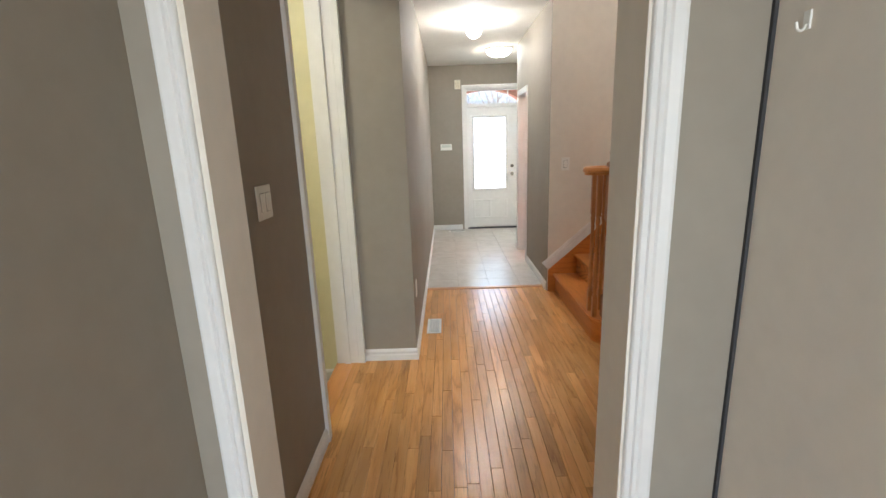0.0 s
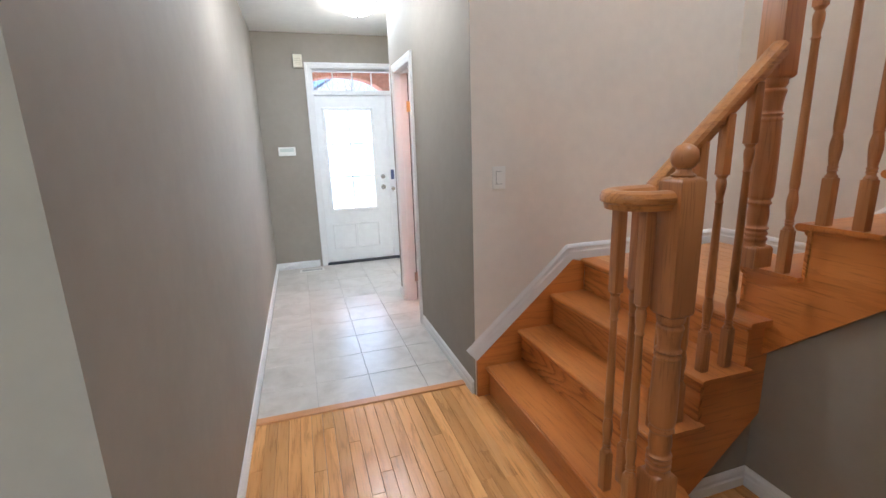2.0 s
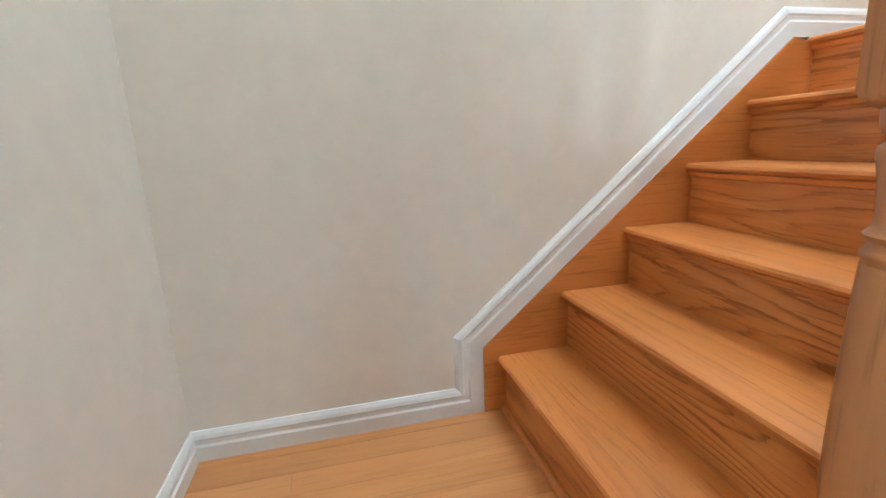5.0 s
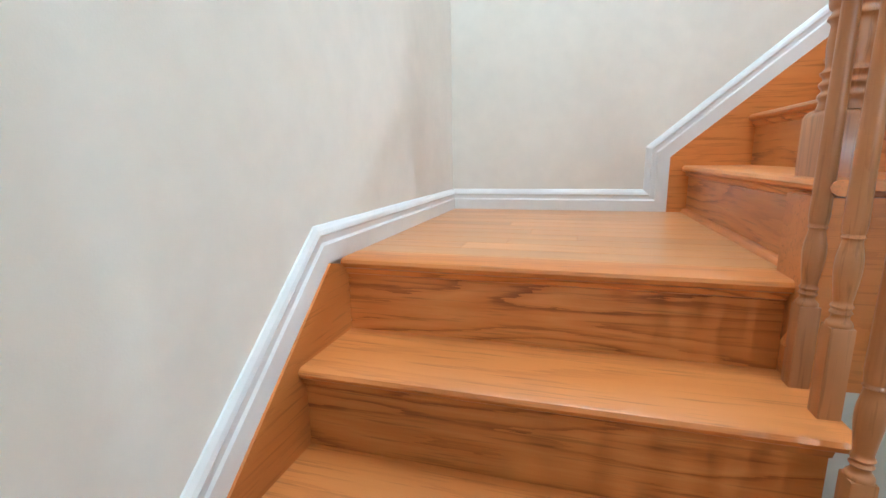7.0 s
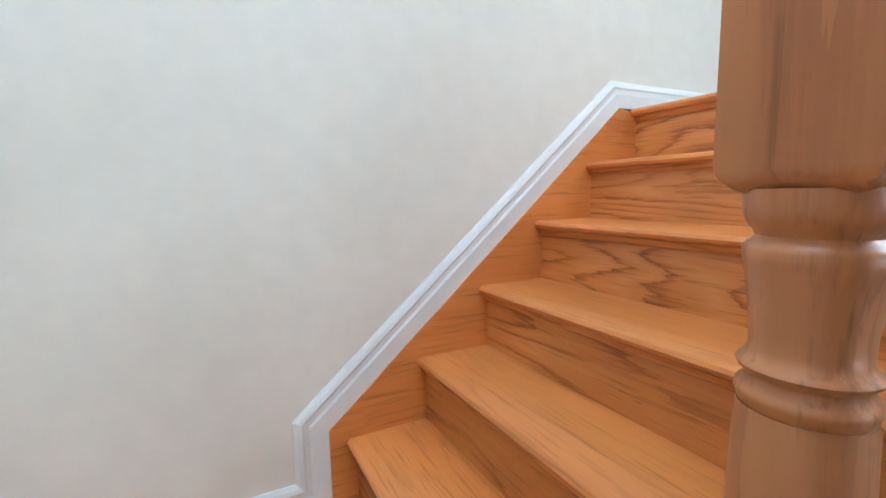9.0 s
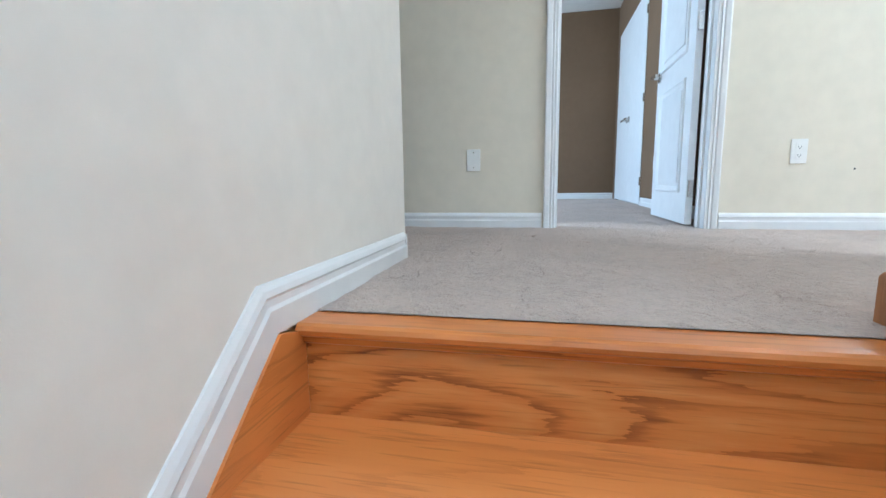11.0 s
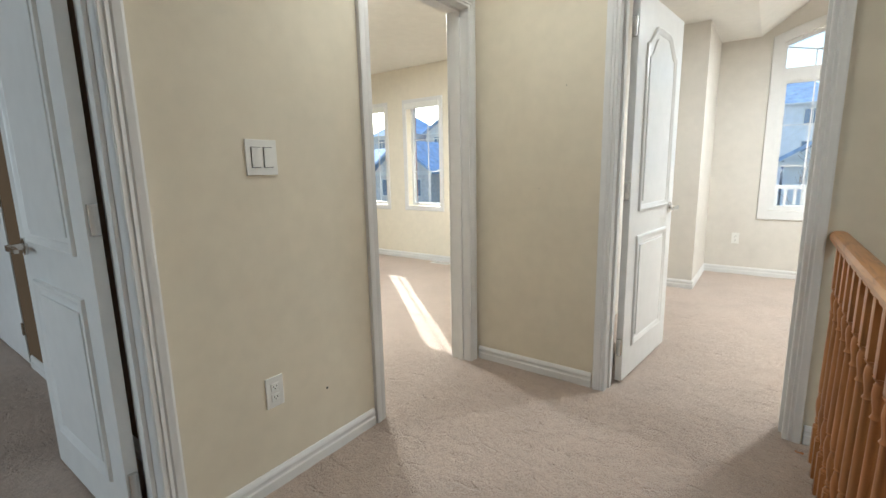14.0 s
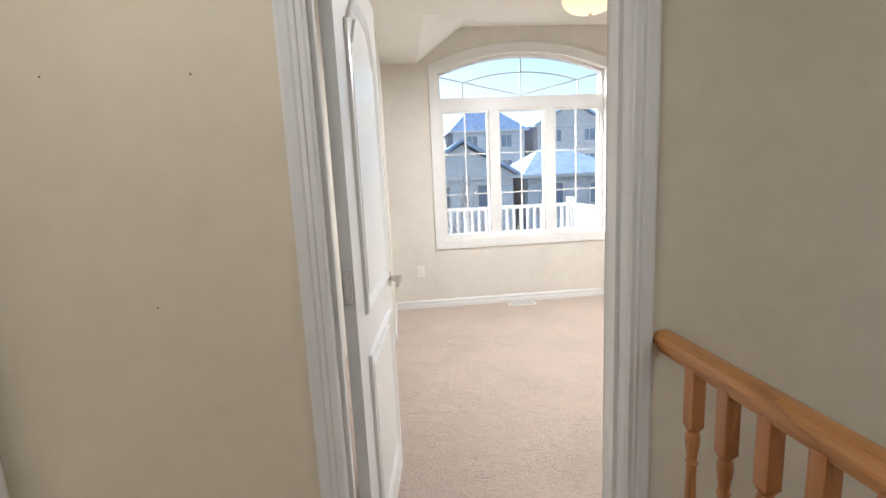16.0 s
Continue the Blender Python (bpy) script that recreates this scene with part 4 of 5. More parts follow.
cellar_rail = thing("cellar_railing", "stained oak balustrade guarding the basement stairs", "railing")
NB = (1.055, 2.07)
newel(cellar_rail, *NB, 0, [(0, 0.16), (0.69, 1.093)], 1.1)
handrail(cellar_rail, [(NB[0] + 0.03, NB[1], 0.963), (XU + 0.03, NB[1], 0.963)], M_RAILX)
for i in range(6):
    baluster(cellar_rail, NB[0] + 0.115 + i * 0.105, NB[1], 0, 0.945)

# ---------------------------------------------------------------- doors
def pbox(bm, put, u0, u1, v0, v1, h0, h1, r=0.0):
    b2 = bmesh.new()
    prism(b2, [(u0, v0), (u1, v0), (u1, v1), (u0, v1)], put, h0, h1)
    if r:
        bmesh.ops.recalc_face_normals(b2, faces=b2.faces)
        bmesh.ops.bevel(b2, geom=b2.edges[:], offset=r, segments=2, affect="EDGES", profile=0.6)
    me = bpy.data.meshes.new("tmp")
    b2.to_mesh(me)
    b2.free()
    bm.from_mesh(me)
    bpy.data.meshes.remove(me)


def panel_outline(u0, u1, v0, v1, arch):
    pts = [(u1, v0)]
    if arch:
        n = 12
        for i in range(n + 1):
            t = i / n
            k = 0.5 - 0.5 * math.cos(math.pi * min(1, max(0, (0.5 - abs(t - 0.5)) / 0.32)))
            pts.append((u1 + (u0 - u1) * t, v1 - arch + arch * k))
    else:
        pts += [(u1, v1), (u0, v1)]
    pts.append((u0, v0))
    return pts


def lever(parent, put, u, v, side, mat, toward=-1):
    """Lever handle on a door face: a rose, a neck and a curved lever."""
    bm = B()
    for r0, h0, h1 in ((0.032, 0.0, 0.008), (0.012, 0.006, 0.05)):
        n = 16
        prism(bm, [(u + r0 * math.cos(2 * math.pi * i / n), v + r0 * math.sin(2 * math.pi * i / n)) for i in range(n)], put, side[0] + h0 * side[1], side[0] + h1 * side[1])
    prism(bm, [(u + 0.012 * toward * -1, v - 0.010), (u + 0.02 * toward, v - 0.012), (u + 0.07 * toward, v - 0.006), (u + 0.11 * toward, v - 0.011), (u + 0.112 * toward, v + 0.003), (u + 0.07 * toward, v + 0.009), (u + 0.02 * toward, v + 0.010), (u - 0.012 * toward, v + 0.010)], put, side[0] + 0.042 * side[1], side[0] + 0.056 * side[1])
    return part("lever_handle", bm, mat, parent, "satin nickel lever handle", True)


def panel_door(name, m, width, height, label, lever_mat=None):
    """A two-panel moulded door, hinged at the origin and reaching along +u; m turns it into place."""
    t = 0.035
    put = lambda u, v, h: tuple(m @ Vector((u, h, v)))
    ob = thing(name, label, "door", "panel doors", "structure")
    bm = B()
    pbox(bm, put, 0.003, width, 0.012, height, 0.0, t, 0.0015)
    part("door_slab", bm, M_DOOR, ob)
    mould = [(0, 0), (-0.003, 0.010), (-0.012, 0.013), (-0.020, 0.008), (-0.030, 0.006), (-0.036, 0.0)]
    for v0, v1, arch in ((0.18, 0.80, 0.0), (0.93, height - 0.12, 0.11)):
        for h0, s in ((0.0, -1), (t, 1)):
            bm = B()
            out = panel_outline(0.12, width - 0.12, v0, v1, arch)
            sweep(bm, out, [(-d, h) for d, h in mould], lambda u, v, h: put(u, v, h0 + s * h), True)
            part("panel_moulding", bm, M_DOOR, ob, "", True)
            bm = B()
            inn = panel_outline(0.175, width - 0.175, v0 + 0.055, v1 - 0.055, arch)
            prism(bm, inn, lambda u, v, h: put(u, v, h0 + s * h), 0.0, 0.007)
            part("raised_panel", bm, M_DOOR, ob)
    for side in ((0.0, -1), (t, 1)):
        lever(ob, put, width - 0.065, 0.915, side, M_CHROME)
    for z in (0.16, 1.0, 1.78):
        bm = B()
        pbox(bm, put, -0.012, 0.012, z, z + 0.09, 0.004, 0.03, 0.002)
        part("hinge", bm, M_CHROME, ob, "steel butt hinge")
    return ob


panel_door("door_a", pose(XW - T - 0.012, AY1 - 0.012, UP, 0, 0, 180) @ pose(0, 0, 0), 0.76, 2.0, "white two-panel bedroom door standing open against the wall")
panel_door("door_c", pose(CX0 + 0.047, YS + T + 0.012, UP, 0, 0, 84), 0.74, 2.0, "white arched-panel bedroom door standing open")

# strike plate on the jamb of the sunny bedroom
bm = B()
box(bm, XW - 0.075, XW - 0.045, BY1 - 0.0025, BY1 + 0.002, UP + 0.88, UP + 0.94)
tagged(part("strike_plate", bm, M_CHROME), "small steel strike plate on the white jamb", "strike plate")

# closet with two flat doors
cput = on_y(2.62, -1)
for u0, u1, w in ((-4.795, -4.032, 1), (-4.028, -3.265, -1)):
    ob = thing("closet_door", "flat white closet door, closed, with a lever", "closet door", "closet doors")
    bm = B()
    pbox(bm, cput, u0, u1, UP + 0.012, UP + 2.04, -0.03, 0.006, 0.002)
    part("door_slab", bm, M_DOOR, ob)
    lever(ob, cput, -4.03 - 0.055 * w, UP + 0.925, (0.006, 1), M_CHROME, -w)
    for z in (0.2, 1.0, 1.8):
        bm = B()
        e = u0 if w > 0 else u1
        pbox(bm, cput, e - 0.008, e + 0.008, UP + z, UP + z + 0.08, 0.002, 0.014, 0.002)
        part("hinge", bm, M_CHROME, ob)

# foyer side door, seen edge on in its frame
ob = thing("powder_room_door", "salmon-lit white door standing open into the powder room", "door")
bm = B()
box(bm, XR + T + 0.01, XR + T + 0.56, DY1 - 0.06, DY1 - 0.025, 0.012, 2.01)
part("door_slab", bm, M_DOOR, ob)
for z in (0.22, 1.75):
    bm = B()
    soft_box(bm, XR + 0.088, XR + 0.119, DY1 - 0.0245, DY1 - 0.0175, z - 0.04, z + 0.05, 0.001)
    part("hinge", bm, M_BRASS if z > 1 else M_CHROME, ob, "metal butt hinge")

# Shade in the gap between jamb and door, drawn as a dark strip
bm = B()
box(bm, XR + 0.104, XR + 0.111, DY1 - 0.0205, DY1 - 0.0175, 0.004, 2.03)
part("gap_shade", bm, M_NEARBLACK, ob, "dark strip standing for the shaded gap along the hinge side")

# front door with lite and transom
fd = thing("front_door", "white steel front door with a six-pane lite, closed", "door", "", "structure")
fput = on_y(YF + 0.07, -1)
LX0, LX1, LZ0, LZ1 = 0.612, 1.165, 0.68, 1.87
bm = B()
for a in ((0.515, LX0, 0.02, 2.03), (LX1, 1.345, 0.02, 2.03), (LX0, LX1, 0.02, LZ0), (LX0, LX1, LZ1, 2.03)):
    pbox(bm, fput, a[0], a[1], a[2], a[3], -0.045, 0.0)
part("door_slab", bm, M_DOOR, fd)
bm = B()
sweep(bm, [(LX1, LZ0), (LX1, LZ1), (LX0, LZ1), (LX0, LZ0)], [(-d, h) for d, h in ((-0.012, -0.01), (-0.012, 0.006), (0.0, 0.012), (0.022, 0.011), (0.03, 0.0))], fput, True)
part("lite_frame", bm, M_DOOR, fd, "moulded white frame round the glass", True)
for u in (LX0 + (LX1 - LX0) / 2,):
    bm = B()
    pbox(bm, fput, u - 0.010, u + 0.010, LZ0, LZ1, -0.03, 0.004)
    part("muntin", bm, M_GRILLE_BACKLIT, fd)
for k in (1, 2):
    v = LZ0 + (LZ1 - LZ0) * k / 3
    bm = B()
    pbox(bm, fput, LX0, LX1, v - 0.010, v + 0.010, -0.029, 0.005)
    part("muntin", bm, M_GRILLE_BACKLIT, fd)
bm = B()
pbox(bm, fput, LX0 - 0.005, LX1 + 0.005, LZ0 - 0.005, LZ1 + 0.005, -0.024, -0.018)
part("glass", bm, M_GLASS, fd, "clear glass lite").visible_shadow = False
for u0, u1 in ((0.62, 0.87), (0.91, 1.16)):
    bm = B()
    sweep(bm, [(u1, 0.2), (u1, 0.48), (u0, 0.48), (u0, 0.2)], [(0, 0), (-0.005, 0.005), (-0.014, 0.006), (-0.022, 0.0)], fput, True)
    part("panel_moulding", bm, M_DOOR, fd, "", True)
for z, r in ((1.06, 0.028), (0.93, 0.03)):
    bm = B()
    n = 18
    for rr, h0, h1 in ((r, 0.0, 0.012), (r * 0.75, 0.01, 0.045 if z < 1 else 0.02)):
        prism(bm, [(1.262 + rr * math.cos(2 * math.pi * i / n), z + rr * math.sin(2 * math.pi * i / n)) for i in range(n)], fput, h0, h1)
    part("knob" if z < 1 else "deadbolt", bm, M_CHROME, fd, "brushed metal lock", True)
bm = B()
pbox(bm, fput, 1.352, 1.42, 0.02, 2.03, -0.045, 0.004, 0.003)
part("astragal", bm, M_DOOR, fd, "white strip beside the door slab")
bm = B()
pbox(bm, fput, 1.362, 1.402, 1.02, 1.14, 0.004, 0.03, 0.008)
part("lock_case", bm, plain("blue_black_plastic", (0.05, 0.07, 0.16), 0.4), fd, "dark blue lock case")
bm = B()
prism(bm, [(1.382 + 0.026 * math.cos(2 * math.pi * i / 18), 0.9 + 0.026 * math.sin(2 * math.pi * i / 18)) for i in range(18)], fput, 0.004, 0.028)
part("knob", bm, M_CHROME, fd, "", True)
bm = B()
box(bm, 0.49, 1.45, YF + 0.01, YF + 0.14, -0.004, 0.018)
part("sill", bm, M_NEARBLACK, fd, "dark metal door sill")
bm = B()
for u0, u1, v0, v1 in ((0.474, 0.512, 0.0, 2.336), (1.422, 1.466, 0.0, 2.336), (0.512, 1.422, 2.296, 2.336), (0.512, 1.422, 2.034, 2.085)):
    pbox(bm, fput, u0, u1, v0, v1, -0.06, 0.03)
part("door_frame", bm, M_TRIM, fd)
for k in (1, 2, 3):
    u = 0.512 + 0.91 * k / 4
    bm = B()
    pbox(bm, fput, u - 0.007, u + 0.007, 2.085, 2.296, -0.02, -0.004)
    part("muntin", bm, M_DOOR, fd)
bm = B()
pbox(bm, fput, 0.512, 1.422, 2.085, 2.296, -0.032, -0.026)
part("transom_glass", bm, M_GLASS, fd, "clear transom glass").visible_shadow = False
bm = B()
sweep(bm, [(1.45, 0.0), (1.45, 2.32), (0.49, 2.32), (0.49, 0.0)], [(-d, h) for d, h in CASE], on_y(YF, -1))
setting("trim_front_door", bm, M_TRIM, "white casing round the front door", "trim")


# ---------------------------------------------------------------- windows
def bars(parent, put, u0, u1, v0, v1, nu, nv, h0, h1, mat):
    for k in range(1, nu):
        bm = B()
        u = u0 + (u1 - u0) * k / nu
        pbox(bm, put, u - 0.006, u + 0.006, v0, v1, h0, h1)
        part("muntin", bm, mat, parent)
    for k in range(1, nv):
        bm = B()
        v = v0 + (v1 - v0) * k / nv
        pbox(bm, put, u0, u1, v - 0.006, v + 0.006, h0 + 0.001, h1 + 0.001)
        part("muntin", bm, mat, parent)


def pane(parent, put, u0, u1, v0, v1, h):
    bm = B()
    pbox(bm, put, u0, u1, v0, v1, h, h + 0.005)
    g = part("pane", bm, M_GLASS, parent, "clear window glass")
    g.visible_shadow = False


bput = on_y(YW, -1)
for i, (u0, u1) in enumerate((B1, B2)):
    w = thing("window_%d" % (i + 1), "narrow white casement window with white grilles", "window", "bedroom windows", "structure")
    bm = B()
    for a in ((u0, u0 + 0.03, BZ0, BZ1), (u1 - 0.03, u1, BZ0, BZ1), (u0 + 0.03, u1 - 0.03, BZ0, BZ0 + 0.035), (u0 + 0.03, u1 - 0.03, BZ1 - 0.03, BZ1)):
        pbox(bm, bput, *a, -0.145, -0.085)
    part("window_frame", bm, M_TRIM, w)
    bars(w, bput, u0 + 0.03, u1 - 0.03, BZ0 + 0.035, BZ1 - 0.03, 2, 3, -0.118, -0.111, M_TRIM)
    pane(w, bput, u0 + 0.03, u1 - 0.03, BZ0 + 0.035, BZ1 - 0.03, -0.123)
    bm = B()
    sweep(bm, [(u1, BZ0), (u1, BZ1), (u0, BZ1), (u0, BZ0)], [(-d, h) for d, h in ((0, 0), (0, 0.008), (0.05, 0.012), (0.06, 0.008), (0.06, 0))], bput, True)
    part("window_casing", bm, M_TRIM, w)
    bm = B()
    pbox(bm, bput, u0 - 0.02, u1 + 0.0, BZ1 - 0.055, BZ1 + 0.012, -0.03, 0.022, 0.004)
    part("blind_headrail", bm, M_PLASTIC, w, "raised white blind")
    bm = B()
    pbox(bm, bput, u0 + 0.05, u0 + 0.13, BZ0 + 0.012, BZ0 + 0.028, -0.10, -0.085, 0.003)
    part("crank", bm, M_CHROME, w, "small window crank")

wc = thing("window_3", "large white three-part window with an arched top and white grilles", "window", "", "structure")
wput = on_y(7.69, -1)
bm = B()
sweep(bm, [(WC + WH, WZ0)] + arch_pts(WH, WZS, 0.17) + [(WC - WH, WZ0)], [(0, -0.13), (0, -0.05), (0.028, -0.05), (0.028, -0.13)], wput, True)
pbox(bm, wput, WC - WH + 0.027, WC + WH - 0.027, 4.975, 5.095, -0.125, -0.045)
for u in (0.98, 1.557):
    pbox(bm, wput, u - 0.045, u + 0.045, WZ0 + 0.027, 4.976, -0.124, -0.046)
part("window_frame", bm, M_TRIM, wc)
for u0, u1 in ((0.457, 0.937), (1.023, 1.514), (1.60, 2.093)):
    bm = B()
    sweep(bm, [(u1, WZ0 + 0.027), (u1, 4.976), (u0, 4.976), (u0, WZ0 + 0.027)], [(0, -0.11), (0, -0.06), (0.022, -0.06), (0.022, -0.11)], wput, True)
    part("sash", bm, M_TRIM, wc)
    bars(wc, wput, u0 + 0.02, u1 - 0.02, WZ0 + 0.05, 4.955, 2, 3, -0.092, -0.082, M_TRIM)
    pane(wc, wput, u0 + 0.02, u1 - 0.02, WZ0 + 0.05, 4.955, -0.10)
half, rise = WH - 0.028, 0.16
bm = B()
prism(bm, [(WC + half, 5.095)] + arch_pts(half, WZS - 0.005, rise) + [(WC - half, 5.095)], wput, -0.10, -0.095)
part("pane", bm, M_GLASS, wc, "arched clear glass").visible_shadow = False
inner = [(WC + 0.59 * (1 - 2 * i / 16), arch_z(0.59 * (1 - 2 * i / 16), 0.59, 5.24, 0.09)) for i in range(17)]
lines = [inner, [(WC, 5.095), (WC, 5.485)], [(WC, 5.11), (WC - half, 5.30)], [(WC, 5.11), (WC + half, 5.30)], [(WC - 0.59, 5.095), (WC - 0.59, 5.24)], [(WC + 0.59, 5.095), (WC + 0.59, 5.24)]]
for i, l in enumerate(lines):
    bm = B()
    sweep(bm, l, [(-0.006, -0.092 + i * 0.0004), (-0.006, -0.083 + i * 0.0004), (0.006, -0.083 + i * 0.0004), (0.006, -0.092 + i * 0.0004)], wput)
    part("muntin", bm, M_GRILLE_BACKLIT, wc)
bm = B()
sweep(bm, [(WC + WH, WZ0)] + arch_pts(WH, WZS, 0.17) + [(WC - WH, WZ0)], [(-d, h) for d, h in ((0, 0), (0, 0.012), (0.06, 0.016), (0.085, 0.018), (0.09, 0.0))], wput, True)
part("window_casing", bm, M_TRIM, wc, "white arched casing")
for u in (0.95, 1.80):
    bm = B()
    pbox(bm, wput, u - 0.04, u + 0.04, WZ0 + 0.006, WZ0 + 0.024, -0.05, -0.03, 0.004)
    part("crank", bm, M_PLASTIC, wc, "folding window crank")

# ---------------------------------------------------------------- plates, vents, lamps
def switch_plate(put, u, v, w, h, rockers, label):
    ob = thing("light_switch", label, "light switch", "switches")
    bm = B()
    pbox(bm, put, u - w / 2, u + w / 2, v - h / 2, v + h / 2, 0.0, 0.007, 0.002)
    part("plate", bm, M_PLASTIC, ob)
    for k in range(rockers):
        c = u + (k - (rockers - 1) / 2) * 0.046
        bm = B()
        pbox(bm, put, c - 0.0175, c + 0.0175, v - 0.034, v + 0.034, 0.0068, 0.0072)
        part("rocker_gap", bm, M_SLOT, ob, "dark gap round the rocker")
        bm = B()
        prism(bm, [(c - 0.0155, v - 0.032), (c + 0.0155, v - 0.032), (c + 0.0155, v + 0.032), (c - 0.0155, v + 0.032)], put, 0.007, 0.0115)
        part("rocker", bm, M_PLASTIC, ob, "white rocker")
    return ob


def outlet(put, u, v, label):
    ob = thing("outlet", label, "outlet", "outlets")
    bm = B()
    pbox(bm, put, u - 0.035, u + 0.035, v - 0.058, v + 0.058, 0.0, 0.006, 0.002)
    part("plate", bm, M_PLASTIC, ob)
    for s in (-0.02, 0.02):
        bm = B()
        pbox(bm, put, u - 0.0165, u + 0.0165, v + s - 0.0145, v + s + 0.0145, 0.006, 0.0085, 0.002)
        part("socket", bm, M_PLASTIC, ob)
        bm = B()
        for a in (-0.006, 0.006):
            pbox(bm, put, u + a - 0.0012, u + a + 0.0012, v + s - 0.002, v + s + 0.006, 0.0084, 0.0088)
        pbox(bm, put, u - 0.002, u + 0.002, v + s - 0.009, v + s - 0.005, 0.0084, 0.0088)
        part("slots", bm, M_SLOT, ob)
    return ob


switch_plate(on_x(XN, 1), 1.58, 1.29, 0.12, 0.12, 2, "white double rocker switch on the taupe wall")
switch_plate(on_y(YS, -1), 1.26, 1.246, 0.075, 0.118, 1, "white rocker switch on the cream stair wall")
switch_plate(on_x(XW, 1), 2.89, 4.227, 0.115, 0.118, 2, "white double rocker switch between the bedroom doors")
outlet(on_x(XW, 1), 2.862, 3.387, "white duplex outlet between the bedroom doors")
outlet(on_x(XL, 1), 3.08, 0.46, "white outlet low on the foyer wall")
outlet(on_x(-5.0, 1), 1.72, UP + 0.38, "white outlet on the brown wall")
outlet(on_y(2.62, -1), -2.72, UP + 0.40, "white outlet beside the closet")
outlet(on_y(7.69, -1), 0.175, UP + 0.39, "white outlet under the arched window")
ob = thing("blank_plate", "blank white cover plate on the cream wall", "cover plate")
bm = B()
pbox(bm, on_x(XW, 1), 1.255, 1.33, 3.322, 3.44, 0, 0.006, 0.002)
part("plate", bm, M_PLASTIC, ob)
for v in (3.34, 3.422):
    bm = B()
    pbox(bm, on_x(XW, 1), 1.29, 1.296, v - 0.003, v + 0.003, 0.006, 0.0072)
    part("screw", bm, M_CHROME, ob)

ob = thing("thermostat", "white wall thermostat beside the front door", "thermostat")
bm = B()
pbox(bm, on_y(YF, -1), 0.055, 0.245, 1.355, 1.455, 0, 0.028, 0.006)
part("body", bm, M_PLASTIC, ob)
bm = B()
pbox(bm, on_y(YF, -1), 0.075, 0.225, 1.40, 1.44, 0.028, 0.030, 0.0008)
part("display", bm, plain("pale_display", (0.62, 0.66, 0.62), 0.25), ob)
ob = thing("door_chime", "small cream door chime box beside the door casing", "door chime")
bm = B()
pbox(bm, on_y(YF, -1), 0.315, 0.412, 2.32, 2.46, 0, 0.045, 0.006)
part("body", bm, plain("cream_plastic", (0.74, 0.68, 0.55), 0.4), ob)
bm = B()
for k in range(4):
    pbox(bm, on_y(YF, -1), 0.332, 0.395, 2.35 + k * 0.02, 2.356 + k * 0.02, 0.045, 0.0465)
part("grille", bm, plain("tan_plastic", (0.55, 0.48, 0.36), 0.5), ob)


def register(x0, x1, y0, y1, z, long_y, label):
    ob = thing("floor_register", label, "floor register", "floor registers")
    bm = B()
    soft_box(bm, x0, x1, y0, y1, z, z + 0.006, 0.003)
    part("frame", bm, M_PLASTIC, ob)
    bm = B()
    m = 0.018
    box(bm, x0 + m, x1 - m, y0 + m, y1 - m, z + 0.006, z + 0.0066)
    part("opening", bm, M_SLOT, ob)
    n = 14
    for k in range(n):
        bm = B()
        if long_y:
            a = y0 + m + (y1 - y0 - 2 * m) * (k + 0.5) / n
            box(bm, x0 + m, x1 - m, a - 0.0055, a + 0.0035, z + 0.0064, z + 0.0085)
        else:
            a = x0 + m + (x1 - x0 - 2 * m) * (k + 0.5) / n
            box(bm, a - 0.0055, a + 0.0035, y0 + m, y1 - m, z + 0.0064, z + 0.0085)
        part("louvre", bm, M_PLASTIC, ob)
    return ob


register(-0.055, 0.06, 3.31, 3.605, 0.0, True, "white metal floor register in the oak floor")
register(0.155, 0.435, 7.48, 7.58, 0.0, False, "white metal floor register by the front door")
register(-3.02, -2.74, 6.44, 6.54, UP + 0.004, False, "beige floor register under the bedroom window")
register(1.05, 1.33, 7.52, 7.62, UP + 0.004, False, "beige floor register under the arched window")

ob = thing("ceiling_globe", "lit white glass globe on a short ceiling holder", "ceiling lamp")
bm = B()
lathe(bm, [(0.065, 0), (0.065, -0.02), (0.05, -0.035), (0.05, -0.05)], 0.47, 4.98, CEIL1, 24)
part("holder", bm, M_PLASTIC, ob, "", True)
bm = B()
lathe(bm, [(0.052, -0.045)] + [(0.078 * math.cos(a), -0.10 + 0.078 * math.sin(a)) for a in [math.radians(d) for d in range(48, -91, -12)]], 0.47, 4.98, CEIL1, 24)
g = part("globe", bm, M_LAMP, ob, "glowing white glass", True)
g.visible_shadow = False


def dome_lamp(x, y, z, r, mat, label):
    ob = thing("ceiling_lamp", label, "ceiling lamp", "dome lamps")
    bm = B()
    lathe(bm, [(r * 1.06, 0), (r * 1.06, -0.018), (r * 0.95, -0.022)], x, y, z, 32)
    part("pan", bm, M_PLASTIC, ob, "", True)
    bm = B()
    d = r * 0.52
    lathe(bm, [(r * math.cos(a), -0.02 - d * math.sin(a)) for a in [math.radians(k) for k in range(0, 88, 8)]] + [(0.004, -0.02 - d)], x, y, z, 32)
    part("shade", bm, mat, ob, "glowing frosted glass bowl", True).visible_shadow = False
    bm = B()
    lathe(bm, [(0.012, -0.015 - d), (0.012, -0.03 - d), (0.004, -0.038 - d)], x, y, z, 12)
    part("finial", bm, M_CHROME, ob, "", True)


